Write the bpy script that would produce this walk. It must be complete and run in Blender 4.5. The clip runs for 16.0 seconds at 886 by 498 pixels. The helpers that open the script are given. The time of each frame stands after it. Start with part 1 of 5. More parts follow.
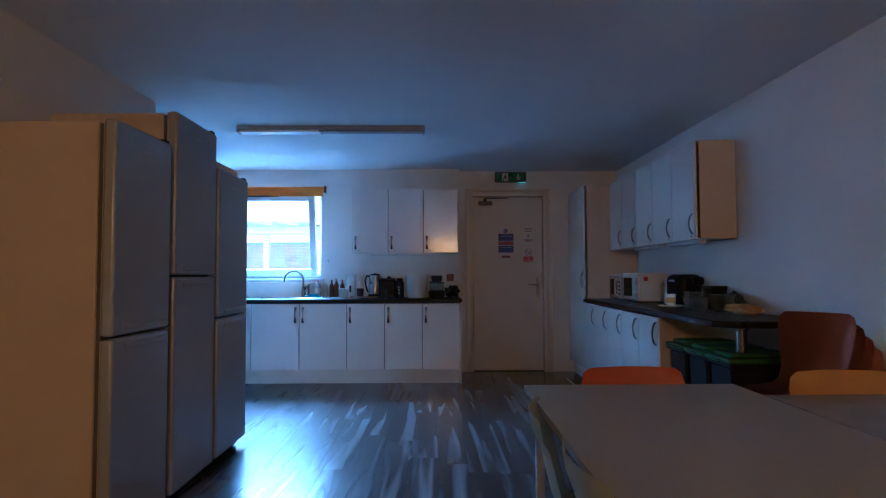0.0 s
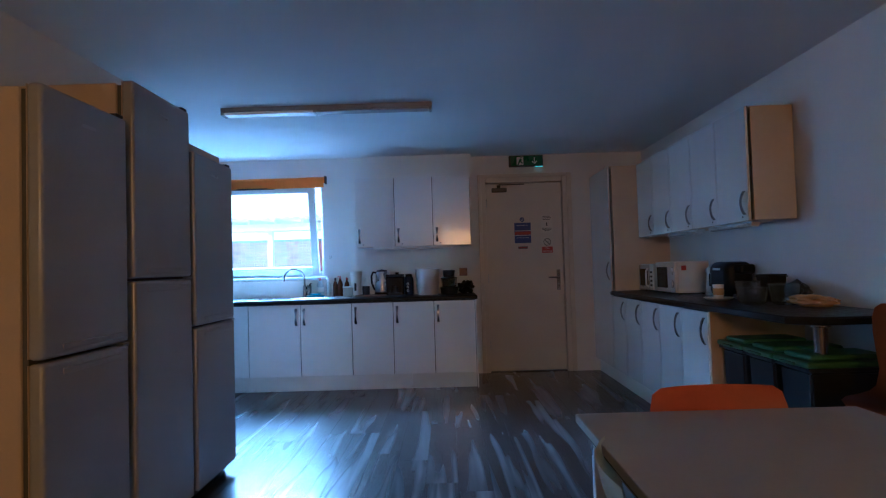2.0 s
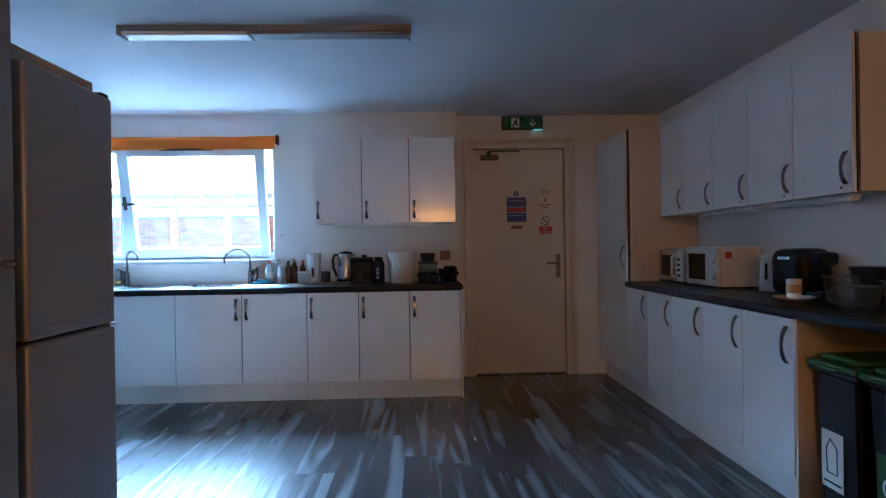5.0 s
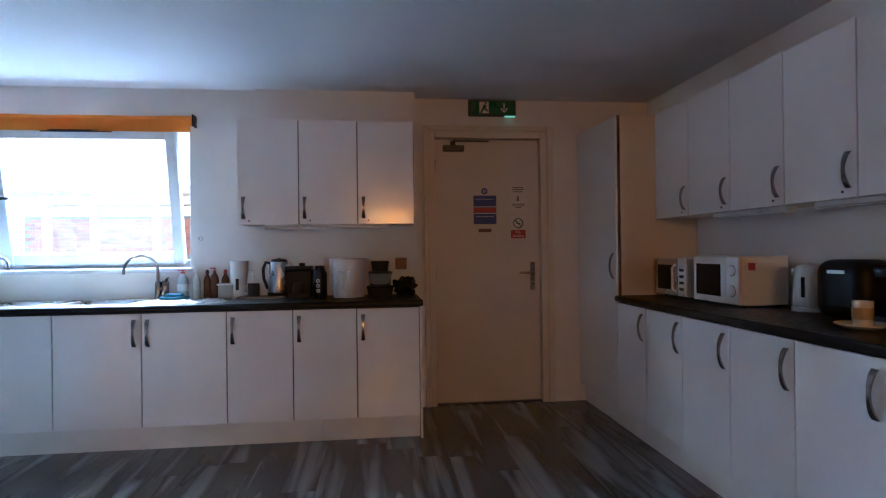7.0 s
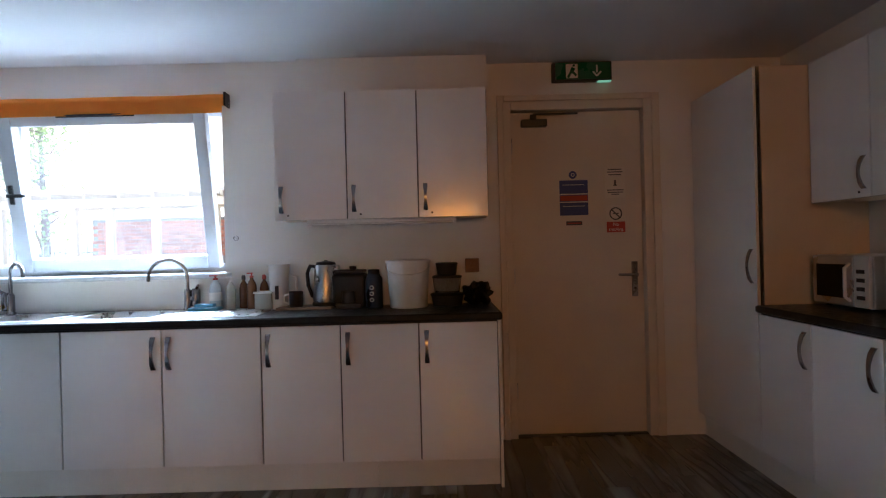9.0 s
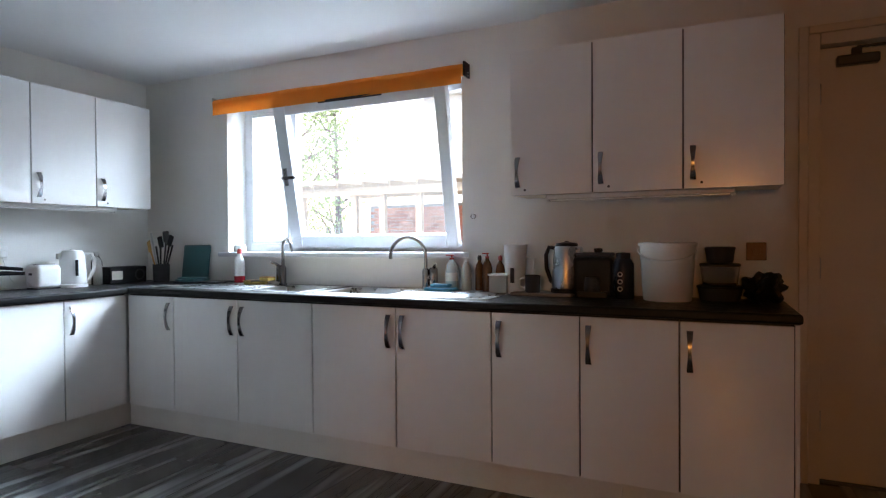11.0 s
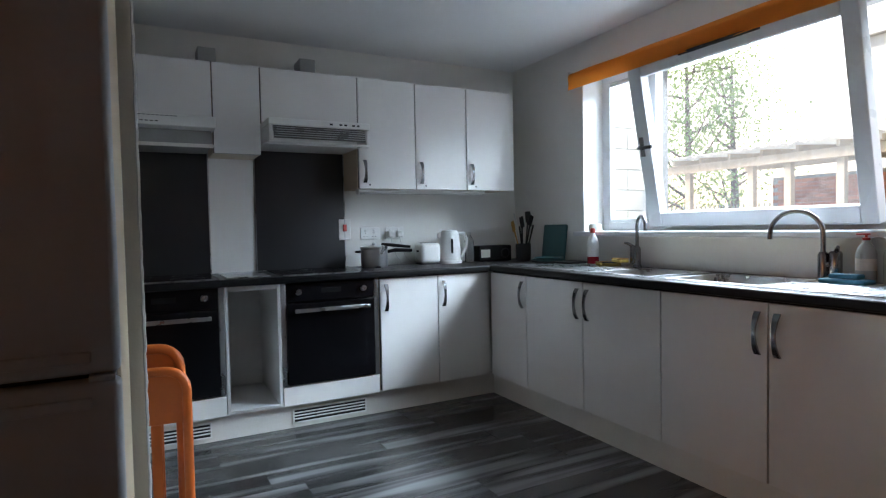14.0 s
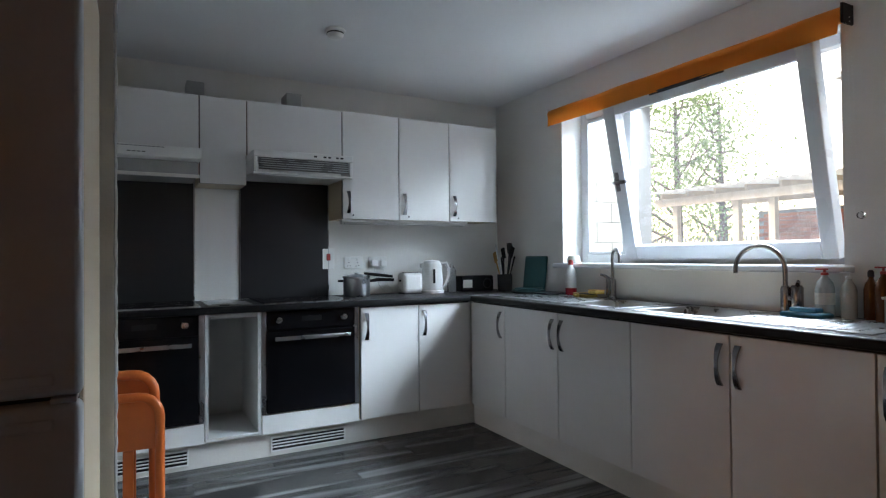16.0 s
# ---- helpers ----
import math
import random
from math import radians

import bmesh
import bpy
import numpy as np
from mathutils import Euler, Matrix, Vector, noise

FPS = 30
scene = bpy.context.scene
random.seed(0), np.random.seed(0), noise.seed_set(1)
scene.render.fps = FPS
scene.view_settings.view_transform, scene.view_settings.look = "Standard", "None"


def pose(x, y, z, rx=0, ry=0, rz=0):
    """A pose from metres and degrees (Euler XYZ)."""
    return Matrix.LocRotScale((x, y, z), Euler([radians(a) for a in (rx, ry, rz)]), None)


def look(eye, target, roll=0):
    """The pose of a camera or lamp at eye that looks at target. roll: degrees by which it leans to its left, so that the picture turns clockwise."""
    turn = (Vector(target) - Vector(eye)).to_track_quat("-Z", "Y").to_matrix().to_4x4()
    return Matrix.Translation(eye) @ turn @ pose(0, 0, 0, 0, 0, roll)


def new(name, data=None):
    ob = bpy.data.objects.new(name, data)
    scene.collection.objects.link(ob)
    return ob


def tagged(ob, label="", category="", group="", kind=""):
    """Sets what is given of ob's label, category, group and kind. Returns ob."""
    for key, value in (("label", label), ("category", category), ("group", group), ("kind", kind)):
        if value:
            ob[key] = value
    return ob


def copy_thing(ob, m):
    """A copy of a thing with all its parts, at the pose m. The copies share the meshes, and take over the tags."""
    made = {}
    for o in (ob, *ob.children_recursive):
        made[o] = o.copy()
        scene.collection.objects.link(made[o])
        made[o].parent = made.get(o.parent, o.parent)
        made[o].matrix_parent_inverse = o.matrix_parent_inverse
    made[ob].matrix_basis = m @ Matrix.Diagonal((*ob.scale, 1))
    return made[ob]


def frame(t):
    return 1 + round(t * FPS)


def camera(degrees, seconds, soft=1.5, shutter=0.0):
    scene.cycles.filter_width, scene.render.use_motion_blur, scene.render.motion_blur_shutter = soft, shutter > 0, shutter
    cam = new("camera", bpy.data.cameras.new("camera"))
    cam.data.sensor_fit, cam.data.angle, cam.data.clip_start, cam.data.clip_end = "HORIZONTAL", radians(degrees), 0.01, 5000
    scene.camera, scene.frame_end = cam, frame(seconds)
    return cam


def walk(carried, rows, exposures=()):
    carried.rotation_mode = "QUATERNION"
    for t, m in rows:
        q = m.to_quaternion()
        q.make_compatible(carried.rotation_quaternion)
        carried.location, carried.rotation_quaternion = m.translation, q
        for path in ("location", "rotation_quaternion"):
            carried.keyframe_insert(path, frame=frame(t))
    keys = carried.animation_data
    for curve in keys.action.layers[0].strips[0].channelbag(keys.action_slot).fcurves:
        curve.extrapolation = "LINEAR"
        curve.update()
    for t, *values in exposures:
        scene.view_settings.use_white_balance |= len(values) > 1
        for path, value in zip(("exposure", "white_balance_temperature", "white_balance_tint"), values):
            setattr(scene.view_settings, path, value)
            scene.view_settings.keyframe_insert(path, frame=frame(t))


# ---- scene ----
cam = camera(75.1, 16.0, soft=1.2)
PATH = [
    (0, (0.12, 0.192, 1.182), (0.133, 2.19, 1.268), -0.2),
    (0.5, (0.118, 0.28, 1.182), (0.074, 2.279, 1.242), -0.1),
    (1, (0.115, 0.424, 1.189), (0.053, 2.422, 1.255), -1.1),
    (1.5, (0.114, 0.602, 1.192), (0.039, 2.599, 1.273), -1.4),
    (2, (0.091, 0.732, 1.188), (0.073, 2.73, 1.253), -1.7),
    (2.5, (0.044, 0.91, 1.194), (0.128, 2.906, 1.28), -1.6),
    (3, (0.018, 1.084, 1.201), (0.137, 3.078, 1.293), -1.6),
    (3.5, (0.025, 1.269, 1.197), (0.062, 3.268, 1.26), -1.6),
    (4, (0.039, 1.464, 1.2), (0.066, 3.463, 1.249), -1.1),
    (4.2, (0.026, 1.528, 1.195), (0.074, 3.528, 1.202), -0.9),
    (6.3, (0.079, 2.388, 1.228), (0.175, 4.385, 1.212), -0.9),
    (6.5, (0.077, 2.464, 1.223), (0.204, 4.459, 1.173), -0.8),
    (7, (0.062, 2.672, 1.234), (0.293, 4.658, 1.238), -0.7),
    (7.5, (0.049, 2.863, 1.231), (0.257, 4.852, 1.247), -0.1),
    (8, (0.077, 3.075, 1.225), (0.214, 5.071, 1.237), -0.1),
    (8.2, (0.078, 3.163, 1.242), (0.193, 5.16, 1.259), -0.5),
    (10.5, (-0.016, 3.848, 1.234), (-0.562, 5.771, 1.179), -0.9),
    (11, (0.039, 3.911, 1.196), (-0.796, 5.728, 1.169), -0.4),
    (11.5, (0.033, 3.982, 1.211), (-0.917, 5.742, 1.163), -0.7),
    (12, (-0.024, 4.072, 1.185), (-1.107, 5.753, 1.113), -0.3),
    (12.5, (-0.081, 4.179, 1.174), (-1.341, 5.729, 1.075), -1.1),
    (13, (-0.099, 4.251, 1.17), (-1.585, 5.584, 1.042), -1.7),
    (13.5, (-0.062, 4.301, 1.17), (-1.731, 5.397, 1.064), -1.6),
    (14, (-0.02, 4.326, 1.176), (-1.791, 5.253, 1.101), -1.1),
    (14.5, (0.019, 4.355, 1.179), (-1.76, 5.269, 1.135), -1.0),
    (15, (0.04, 4.37, 1.179), (-1.737, 5.287, 1.157), -1.4),
    (15.5, (0.068, 4.375, 1.191), (-1.705, 5.3, 1.198), -1.2),
    (16, (0.087, 4.375, 1.183), (-1.676, 5.319, 1.209), -0.5),
]
EXPO = [(0.0, 3.44, 3780, 1), (4.2, 3.58, 4380, 1), (6.5, 3.72, 5050, 8), (8.2, 3.62, 5700, 10), (10.5, 3.2, 6700, 13), (12.0, 3.0, 6950, 13), (14.0, 2.52, 6950, 12), (16.0, 2.5, 7050, 12)]
walk(cam, [(t, look(eye, target, roll)) for t, eye, target, roll in PATH], EXPO)

# ---- world and lights ----
world = bpy.data.worlds.new("world")
scene.world = world
world.use_nodes = True
wn = world.node_tree.nodes
sky = wn.new("ShaderNodeTexSky")
sky.sky_type, sky.sun_disc = "NISHITA", False
sky.sun_elevation, sky.sun_rotation = radians(42), radians(-60)
sky.air_density, sky.dust_density = 1.0, 4.0
world.node_tree.links.new(sky.outputs[0], wn["Background"].inputs[0])
wn["Background"].inputs[1].default_value = 0.095


def lamp(name, kind, energy, colour, m, **kw):
    data = bpy.data.lights.new(name, kind)
    data.energy, data.color = energy, colour
    for k, v in kw.items():
        if k == "size":
            data.size = v
        elif k == "size_y":
            data.shape, data.size_y = "RECTANGLE", v
        elif k == "angle":
            data.angle = v
    ob = new(name, data)
    ob.matrix_world = m
    return ob


# overcast: a broad, weak sun high over the yard
lamp("sun", "SUN", 2.4, (1.0, 0.96, 0.9), look((-20, -8, 30), (0, 6, 0)), angle=radians(14))
# the bright sky above the window, outside
lamp("window_sky_light", "AREA", 165, (0.62, 0.80, 1.0), look((-2.0, 9.2, 3.35), (-2.1, 6.2, 1.0)), size=5.2, size_y=1.2)
# the lit bulkhead on the end wall of the dining area
lamp("bulkhead_light", "AREA", 3.1, (1.0, 0.36, 0.05), look((0.36, -2.44, 1.90), (0.36, 5, 1.5)), size=0.95, size_y=0.45)


# ---- materials ----
def mat(name, col, rough=0.5, metal=0.0, var=0.10, scale=6.0, bump=0.05, bscale=90.0, coat=0.0, stretch=(1, 1, 1), rvar=0.08,
        piece=0.0, alpha=1.0, transmission=0.0, emit=0.0):
    m = bpy.data.materials.new(name)
    m.use_nodes = True
    nt = m.node_tree
    n, l = nt.nodes, nt.links
    b = n["Principled BSDF"]
    geo = n.new("ShaderNodeNewGeometry")
    mp = n.new("ShaderNodeMapping")
    mp.inputs["Scale"].default_value = stretch
    l.new(geo.outputs["Position"], mp.inputs[0])
    big, fine = n.new("ShaderNodeTexNoise"), n.new("ShaderNodeTexNoise")
    big.inputs["Scale"].default_value, big.inputs["Detail"].default_value = scale, 4
    fine.inputs["Scale"].default_value, fine.inputs["Detail"].default_value = bscale, 3
    for t in (big, fine):
        l.new(mp.outputs[0], t.inputs["Vector"])
    add = n.new("ShaderNodeMath")
    add.operation = "MULTIPLY_ADD"
    l.new(fine.outputs["Fac"], add.inputs[0])
    add.inputs[1].default_value = 0.4
    l.new(big.outputs["Fac"], add.inputs[2])
    mr = n.new("ShaderNodeMapRange")
    mr.inputs["From Min"].default_value, mr.inputs["From Max"].default_value = 0.4, 1.0
    mr.inputs["To Min"].default_value, mr.inputs["To Max"].default_value = 1 - var, 1 + var
    l.new(add.outputs[0], mr.inputs["Value"])
    fac = mr.outputs["Result"]
    if piece:
        oi = n.new("ShaderNodeObjectInfo")
        pr = n.new("ShaderNodeMapRange")
        pr.inputs["To Min"].default_value, pr.inputs["To Max"].default_value = 1 - piece, 1 + piece
        l.new(oi.outputs["Random"], pr.inputs["Value"])
        mu = n.new("ShaderNodeMath")
        mu.operation = "MULTIPLY"
        l.new(fac, mu.inputs[0])
        l.new(pr.outputs["Result"], mu.inputs[1])
        fac = mu.outputs[0]
    sc = n.new("ShaderNodeVectorMath")
    sc.operation = "SCALE"
    sc.inputs[0].default_value = col
    l.new(fac, sc.inputs["Scale"])
    l.new(sc.outputs[0], b.inputs["Base Color"])
    rr = n.new("ShaderNodeMapRange")
    rr.inputs["From Min"].default_value, rr.inputs["From Max"].default_value = 0.3, 0.7
    rr.inputs["To Min"].default_value, rr.inputs["To Max"].default_value = max(0.02, rough - rvar), min(1, rough + rvar)
    l.new(big.outputs["Fac"], rr.inputs["Value"])
    l.new(rr.outputs["Result"], b.inputs["Roughness"])
    b.inputs["Metallic"].default_value = metal
    b.inputs["Coat Weight"].default_value = coat
    b.inputs["Coat Roughness"].default_value = 0.08
    b.inputs["Transmission Weight"].default_value = transmission
    if emit:
        b.inputs["Emission Color"].default_value = (*col, 1)
        b.inputs["Emission Strength"].default_value = emit
    if bump:
        bp = n.new("ShaderNodeBump")
        bp.inputs["Strength"].default_value, bp.inputs["Distance"].default_value = bump, 0.01
        l.new(fine.outputs["Fac"], bp.inputs["Height"])
        l.new(bp.outputs[0], b.inputs["Normal"])
    return m


def floor_mat():
    """Grey wood-look planks: long wavy light and dark streaks, each plank shifted."""
    m = bpy.data.materials.new("grey_wood_vinyl")
    m.use_nodes = True
    nt = m.node_tree
    n, l = nt.nodes, nt.links
    b = n["Principled BSDF"]
    geo, oi = n.new("ShaderNodeNewGeometry"), n.new("ShaderNodeObjectInfo")
    rnd = n.new("ShaderNodeMath")
    rnd.operation = "ADD"
    l.new(oi.outputs["Random"], rnd.inputs[0])
    l.new(geo.outputs["Random Per Island"], rnd.inputs[1])
    off = n.new("ShaderNodeVectorMath")
    off.operation = "MULTIPLY_ADD"
    off.inputs[1].default_value = (17, 31, 0)
    l.new(rnd.outputs[0], off.inputs[0])
    l.new(geo.outputs["Position"], off.inputs[2])

    def streak(sx, sy, detail, dist):
        mp = n.new("ShaderNodeMapping")
        mp.inputs["Scale"].default_value = (sx, sy, 1)
        l.new(off.outputs[0], mp.inputs[0])
        t = n.new("ShaderNodeTexNoise")
        t.inputs["Scale"].default_value, t.inputs["Detail"].default_value, t.inputs["Distortion"].default_value = 1, detail, dist
        l.new(mp.outputs[0], t.inputs["Vector"])
        return t.outputs["Fac"]
    wide, fine = streak(11.0, 0.8, 1.5, 0.5), streak(50, 3, 3, 0.3)
    ramp = n.new("ShaderNodeValToRGB")
    e = ramp.color_ramp.elements
    e[0].position, e[0].color = 0.28, (0.026, 0.027, 0.029, 1)
    e[1].position, e[1].color = 0.74, (0.25, 0.26, 0.27, 1)
    for p, c in ((0.40, 0.042), (0.47, 0.060), (0.52, 0.090), (0.565, 0.125), (0.61, 0.18)):
        x = e.new(p)
        x.color = (c, c * 1.01, c * 1.03, 1)
    l.new(wide, ramp.inputs[0])
    mr = n.new("ShaderNodeMapRange")
    mr.inputs["From Min"].default_value, mr.inputs["From Max"].default_value = 0.3, 0.7
    mr.inputs["To Min"].default_value, mr.inputs["To Max"].default_value = 0.93, 1.07
    l.new(fine, mr.inputs["Value"])
    pl = n.new("ShaderNodeMapRange")
    pl.inputs["To Max"].default_value, pl.inputs["To Min"].default_value = 1.0, 0.78
    fr = n.new("ShaderNodeMath")
    fr.operation = "FRACT"
    l.new(rnd.outputs[0], fr.inputs[0])
    l.new(fr.outputs[0], pl.inputs["Value"])
    mu = n.new("ShaderNodeMath")
    mu.operation = "MULTIPLY"
    l.new(mr.outputs["Result"], mu.inputs[0])
    l.new(pl.outputs["Result"], mu.inputs[1])
    sc = n.new("ShaderNodeVectorMath")
    sc.operation = "SCALE"
    l.new(ramp.outputs[0], sc.inputs[0])
    l.new(mu.outputs[0], sc.inputs["Scale"])
    l.new(sc.outputs[0], b.inputs["Base Color"])
    r2 = n.new("ShaderNodeMapRange")
    r2.inputs["To Min"].default_value, r2.inputs["To Max"].default_value = 0.20, 0.27
    l.new(fine, r2.inputs["Value"])
    l.new(r2.outputs["Result"], b.inputs["Roughness"])
    b.inputs["Specular IOR Level"].default_value = 0.8
    bp = n.new("ShaderNodeBump")
    bp.inputs["Strength"].default_value, bp.inputs["Distance"].default_value = 0.006, 0.002
    l.new(fine, bp.inputs["Height"])
    l.new(bp.outputs[0], b.inputs["Normal"])
    return m


def glass_mat(name, col=(1, 1, 1), rough=0.0):
    m = bpy.data.materials.new(name)
    m.use_nodes = True
    b = m.node_tree.nodes["Principled BSDF"]
    b.inputs["Base Color"].default_value = (*col, 1)
    b.inputs["Transmission Weight"].default_value = 1
    b.inputs["Roughness"].default_value = rough
    b.inputs["IOR"].default_value = 1.45
    return m


def hazy_glass(name):
    """Window glass under a thin dirt film that also puts in the glare haze."""
    m = glass_mat(name)
    nt = m.node_tree
    n, l = nt.nodes, nt.links
    film, mix = n.new("ShaderNodeBsdfTranslucent"), n.new("ShaderNodeMixShader")
    film.inputs[0].default_value = (0.85, 0.86, 0.86, 1)
    haze_noise, rng_ = n.new("ShaderNodeTexNoise"), n.new("ShaderNodeMapRange")
    haze_noise.inputs["Scale"].default_value = 3.0
    rng_.inputs["To Min"].default_value, rng_.inputs["To Max"].default_value = 0.012, 0.028
    l.new(haze_noise.outputs["Fac"], rng_.inputs["Value"])
    l.new(rng_.outputs["Result"], mix.inputs[0])
    l.new(n["Principled BSDF"].outputs[0], mix.inputs[1])
    l.new(film.outputs[0], mix.inputs[2])
    l.new(mix.outputs[0], n["Material Output"].inputs[0])
    return m


M_FLOOR = floor_mat()
M_JOINT = mat("floor_joint", (0.03, 0.03, 0.03), 0.8)
M_WALL = mat("white_wall_paint", (0.76, 0.75, 0.72), 0.75, var=0.05, scale=1.6, bump=0.06, bscale=140)
M_CEIL = mat("ceiling_paint", (0.74, 0.75, 0.76), 0.8, var=0.05, scale=1.1, bump=0.05, bscale=160)
M_GLOSS = mat("gloss_white_door", (0.80, 0.79, 0.77), 0.22, var=0.025, scale=2.5, bump=0.012, bscale=25, coat=0.4, rvar=0.04)
M_CARC = mat("cream_laminate", (0.66, 0.55, 0.40), 0.45, var=0.06, scale=5, bump=0.02)
# white laminate greyed to carry the shade inside the open niche
M_INSIDE = mat("shaded_white_laminate", (0.58, 0.58, 0.57), 0.45, var=0.05)
M_PLINTH = mat("plinth_board", (0.70, 0.68, 0.64), 0.4, var=0.08, scale=3)
M_TOP = mat("black_worktop", (0.011, 0.011, 0.012), 0.36, var=0.25, scale=40, bump=0.06, bscale=260)
M_CHROME = mat("chrome", (0.32, 0.32, 0.33), 0.2, metal=1, var=0.05, bump=0)
M_STEEL = mat("brushed_steel", (0.52, 0.53, 0.54), 0.3, metal=1, var=0.10, scale=9, bump=0.03, bscale=200)
M_DARKSTEEL = mat("dark_splash_steel", (0.07, 0.07, 0.074), 0.36, metal=0.85, var=0.10, scale=1.5, bump=0.015, bscale=180, rvar=0.03)
M_BLACKGLASS = mat("black_oven_glass", (0.005, 0.005, 0.006), 0.12, var=0.1, bump=0, rvar=0.03, coat=0.0)
M_BLACK = mat("black_plastic", (0.009, 0.009, 0.010), 0.45, var=0.2)
M_DGREY = mat("dark_grey_plastic", (0.035, 0.035, 0.038), 0.5, var=0.15)
M_UPVC = mat("white_upvc", (0.64, 0.66, 0.69), 0.32, var=0.03, bump=0.01)
M_WHITE = mat("white_plastic", (0.78, 0.78, 0.76), 0.35, var=0.05, bump=0.01)
M_ORANGEBLIND = mat("orange_blind_fabric", (0.78, 0.33, 0.05), 0.8, var=0.10, scale=10, bump=0.12, bscale=400)
nt_ = M_ORANGEBLIND.node_tree
tl_, ad_ = nt_.nodes.new("ShaderNodeBsdfTranslucent"), nt_.nodes.new("ShaderNodeMixShader")
tl_.inputs[0].default_value, ad_.inputs[0].default_value = (0.95, 0.40, 0.06, 1), 0.4
nt_.links.new(nt_.nodes["Principled BSDF"].outputs[0], ad_.inputs[1])
nt_.links.new(tl_.outputs[0], ad_.inputs[2])
nt_.links.new(ad_.outputs[0], nt_.nodes["Material Output"].inputs[0])
M_DOOR = mat("cream_door_paint", (0.66, 0.60, 0.51), 0.42, var=0.06, scale=3, bump=0.03, bscale=60)
M_FRIDGE = mat("fridge_silver_paint", (0.40, 0.41, 0.43), 0.38, metal=0.25, var=0.07, scale=5, bump=0.02)
# cream with the warm lamp's orange light mixed into the base colour
M_FRSIDE = mat("fridge_warm_lit_side", (0.62, 0.50, 0.35), 0.45, var=0.06, scale=3, bump=0.03)
M_GASKET = mat("gasket_grey", (0.10, 0.09, 0.08), 0.7)
M_TABLE = mat("table_laminate", (0.34, 0.325, 0.30), 0.38, var=0.10, scale=12, bump=0.02)
M_ORANGE = mat("orange_plastic", (0.64, 0.14, 0.022), 0.4, var=0.06, bump=0.03)
M_RUST = mat("terracotta_plastic", (0.52, 0.19, 0.09), 0.42, var=0.08, bump=0.03)
M_YELLOW = mat("amber_plastic", (0.78, 0.38, 0.06), 0.4, var=0.06, bump=0.03)
M_CREAM = mat("pale_green_plastic", (0.50, 0.48, 0.30), 0.4, var=0.06, bump=0.03)
M_BIN = mat("black_bin_plastic", (0.015, 0.015, 0.016), 0.5, var=0.2)
M_GREEN = mat("green_lid_plastic", (0.035, 0.11, 0.02), 0.45, var=0.12)
M_GLASS = hazy_glass("window_glass")
M_CLEAR = glass_mat("clear_plastic", (0.93, 0.95, 0.96), 0.12)
M_EXIT = mat("green_sign", (0.0, 0.10, 0.045), 0.3, var=0.1, bump=0)
M_SIGNGLOW = mat("sign_diffuser", (0.35, 0.85, 0.6), 0.4, emit=0.04, bump=0)
M_BATTENGLOW = mat("lit_tube_cover", (1.0, 0.66, 0.38), 0.4, emit=0.2, bump=0)
M_BLUE = mat("notice_blue", (0.025, 0.05, 0.20), 0.5)
M_RED = mat("notice_red", (0.40, 0.04, 0.03), 0.5)
M_PAPER = mat("notice_white", (0.78, 0.76, 0.70), 0.6)
M_FADED = mat("faded_cream_sheet", (0.68, 0.63, 0.54), 0.5)
M_INK = mat("dark_print", (0.05, 0.05, 0.05), 0.6)

for m_, v_ in ((M_TOP, 0.22), (M_BLACK, 0.25), (M_BLACKGLASS, 0.16), (M_DGREY, 0.3), (M_BIN, 0.2)):
    m_.node_tree.nodes["Principled BSDF"].inputs["Specular IOR Level"].default_value = v_


# ---- mesh helpers ----
def bm_box(bm, x0, x1, y0, y1, z0, z1, bevel=0.0, seg=2, m=None):
    r = bmesh.ops.create_cube(bm, size=1)
    vs = r["verts"]
    bmesh.ops.scale(bm, vec=(x1 - x0, y1 - y0, z1 - z0), verts=vs)
    bmesh.ops.translate(bm, vec=((x0 + x1) / 2, (y0 + y1) / 2, (z0 + z1) / 2), verts=vs)
    if bevel:
        es = list({e for v in vs for e in v.link_edges})
        r = bmesh.ops.bevel(bm, geom=es, offset=bevel, segments=seg, affect="EDGES", profile=0.5)
        vs = list({v for f in r["faces"] for v in f.verts} | {v for v in vs if v.is_valid})
    if m is not None:
        bmesh.ops.transform(bm, matrix=m, verts=vs)
    return vs


def box(x0, x1, y0, y1, z0, z1, bevel=0.0, seg=2):
    bm = bmesh.new()
    bm_box(bm, x0, x1, y0, y1, z0, z1, bevel, seg)
    return bm


def bm_lathe(bm, prof, seg=24, cx=0, cy=0):
    """A turned shape from (radius, height) pairs."""
    rings = []
    for r, z in prof:
        if r < 1e-5:
            rings.append([bm.verts.new((cx, cy, z))])
        else:
            rings.append([bm.verts.new((cx + r * math.cos(2 * math.pi * i / seg), cy + r * math.sin(2 * math.pi * i / seg), z)) for i in range(seg)])
    for a, b in zip(rings, rings[1:]):
        for i in range(seg):
            j = (i + 1) % seg
            if len(a) == 1 and len(b) == 1:
                continue
            if len(a) == 1:
                bm.faces.new((a[0], b[j], b[i]))
            elif len(b) == 1:
                bm.faces.new((a[i], a[j], b[0]))
            else:
                bm.faces.new((a[i], a[j], b[j], b[i]))
    bmesh.ops.recalc_face_normals(bm, faces=bm.faces)
    return bm


def lathe(prof, seg=24, cx=0, cy=0):
    return bm_lathe(bmesh.new(), prof, seg, cx, cy)


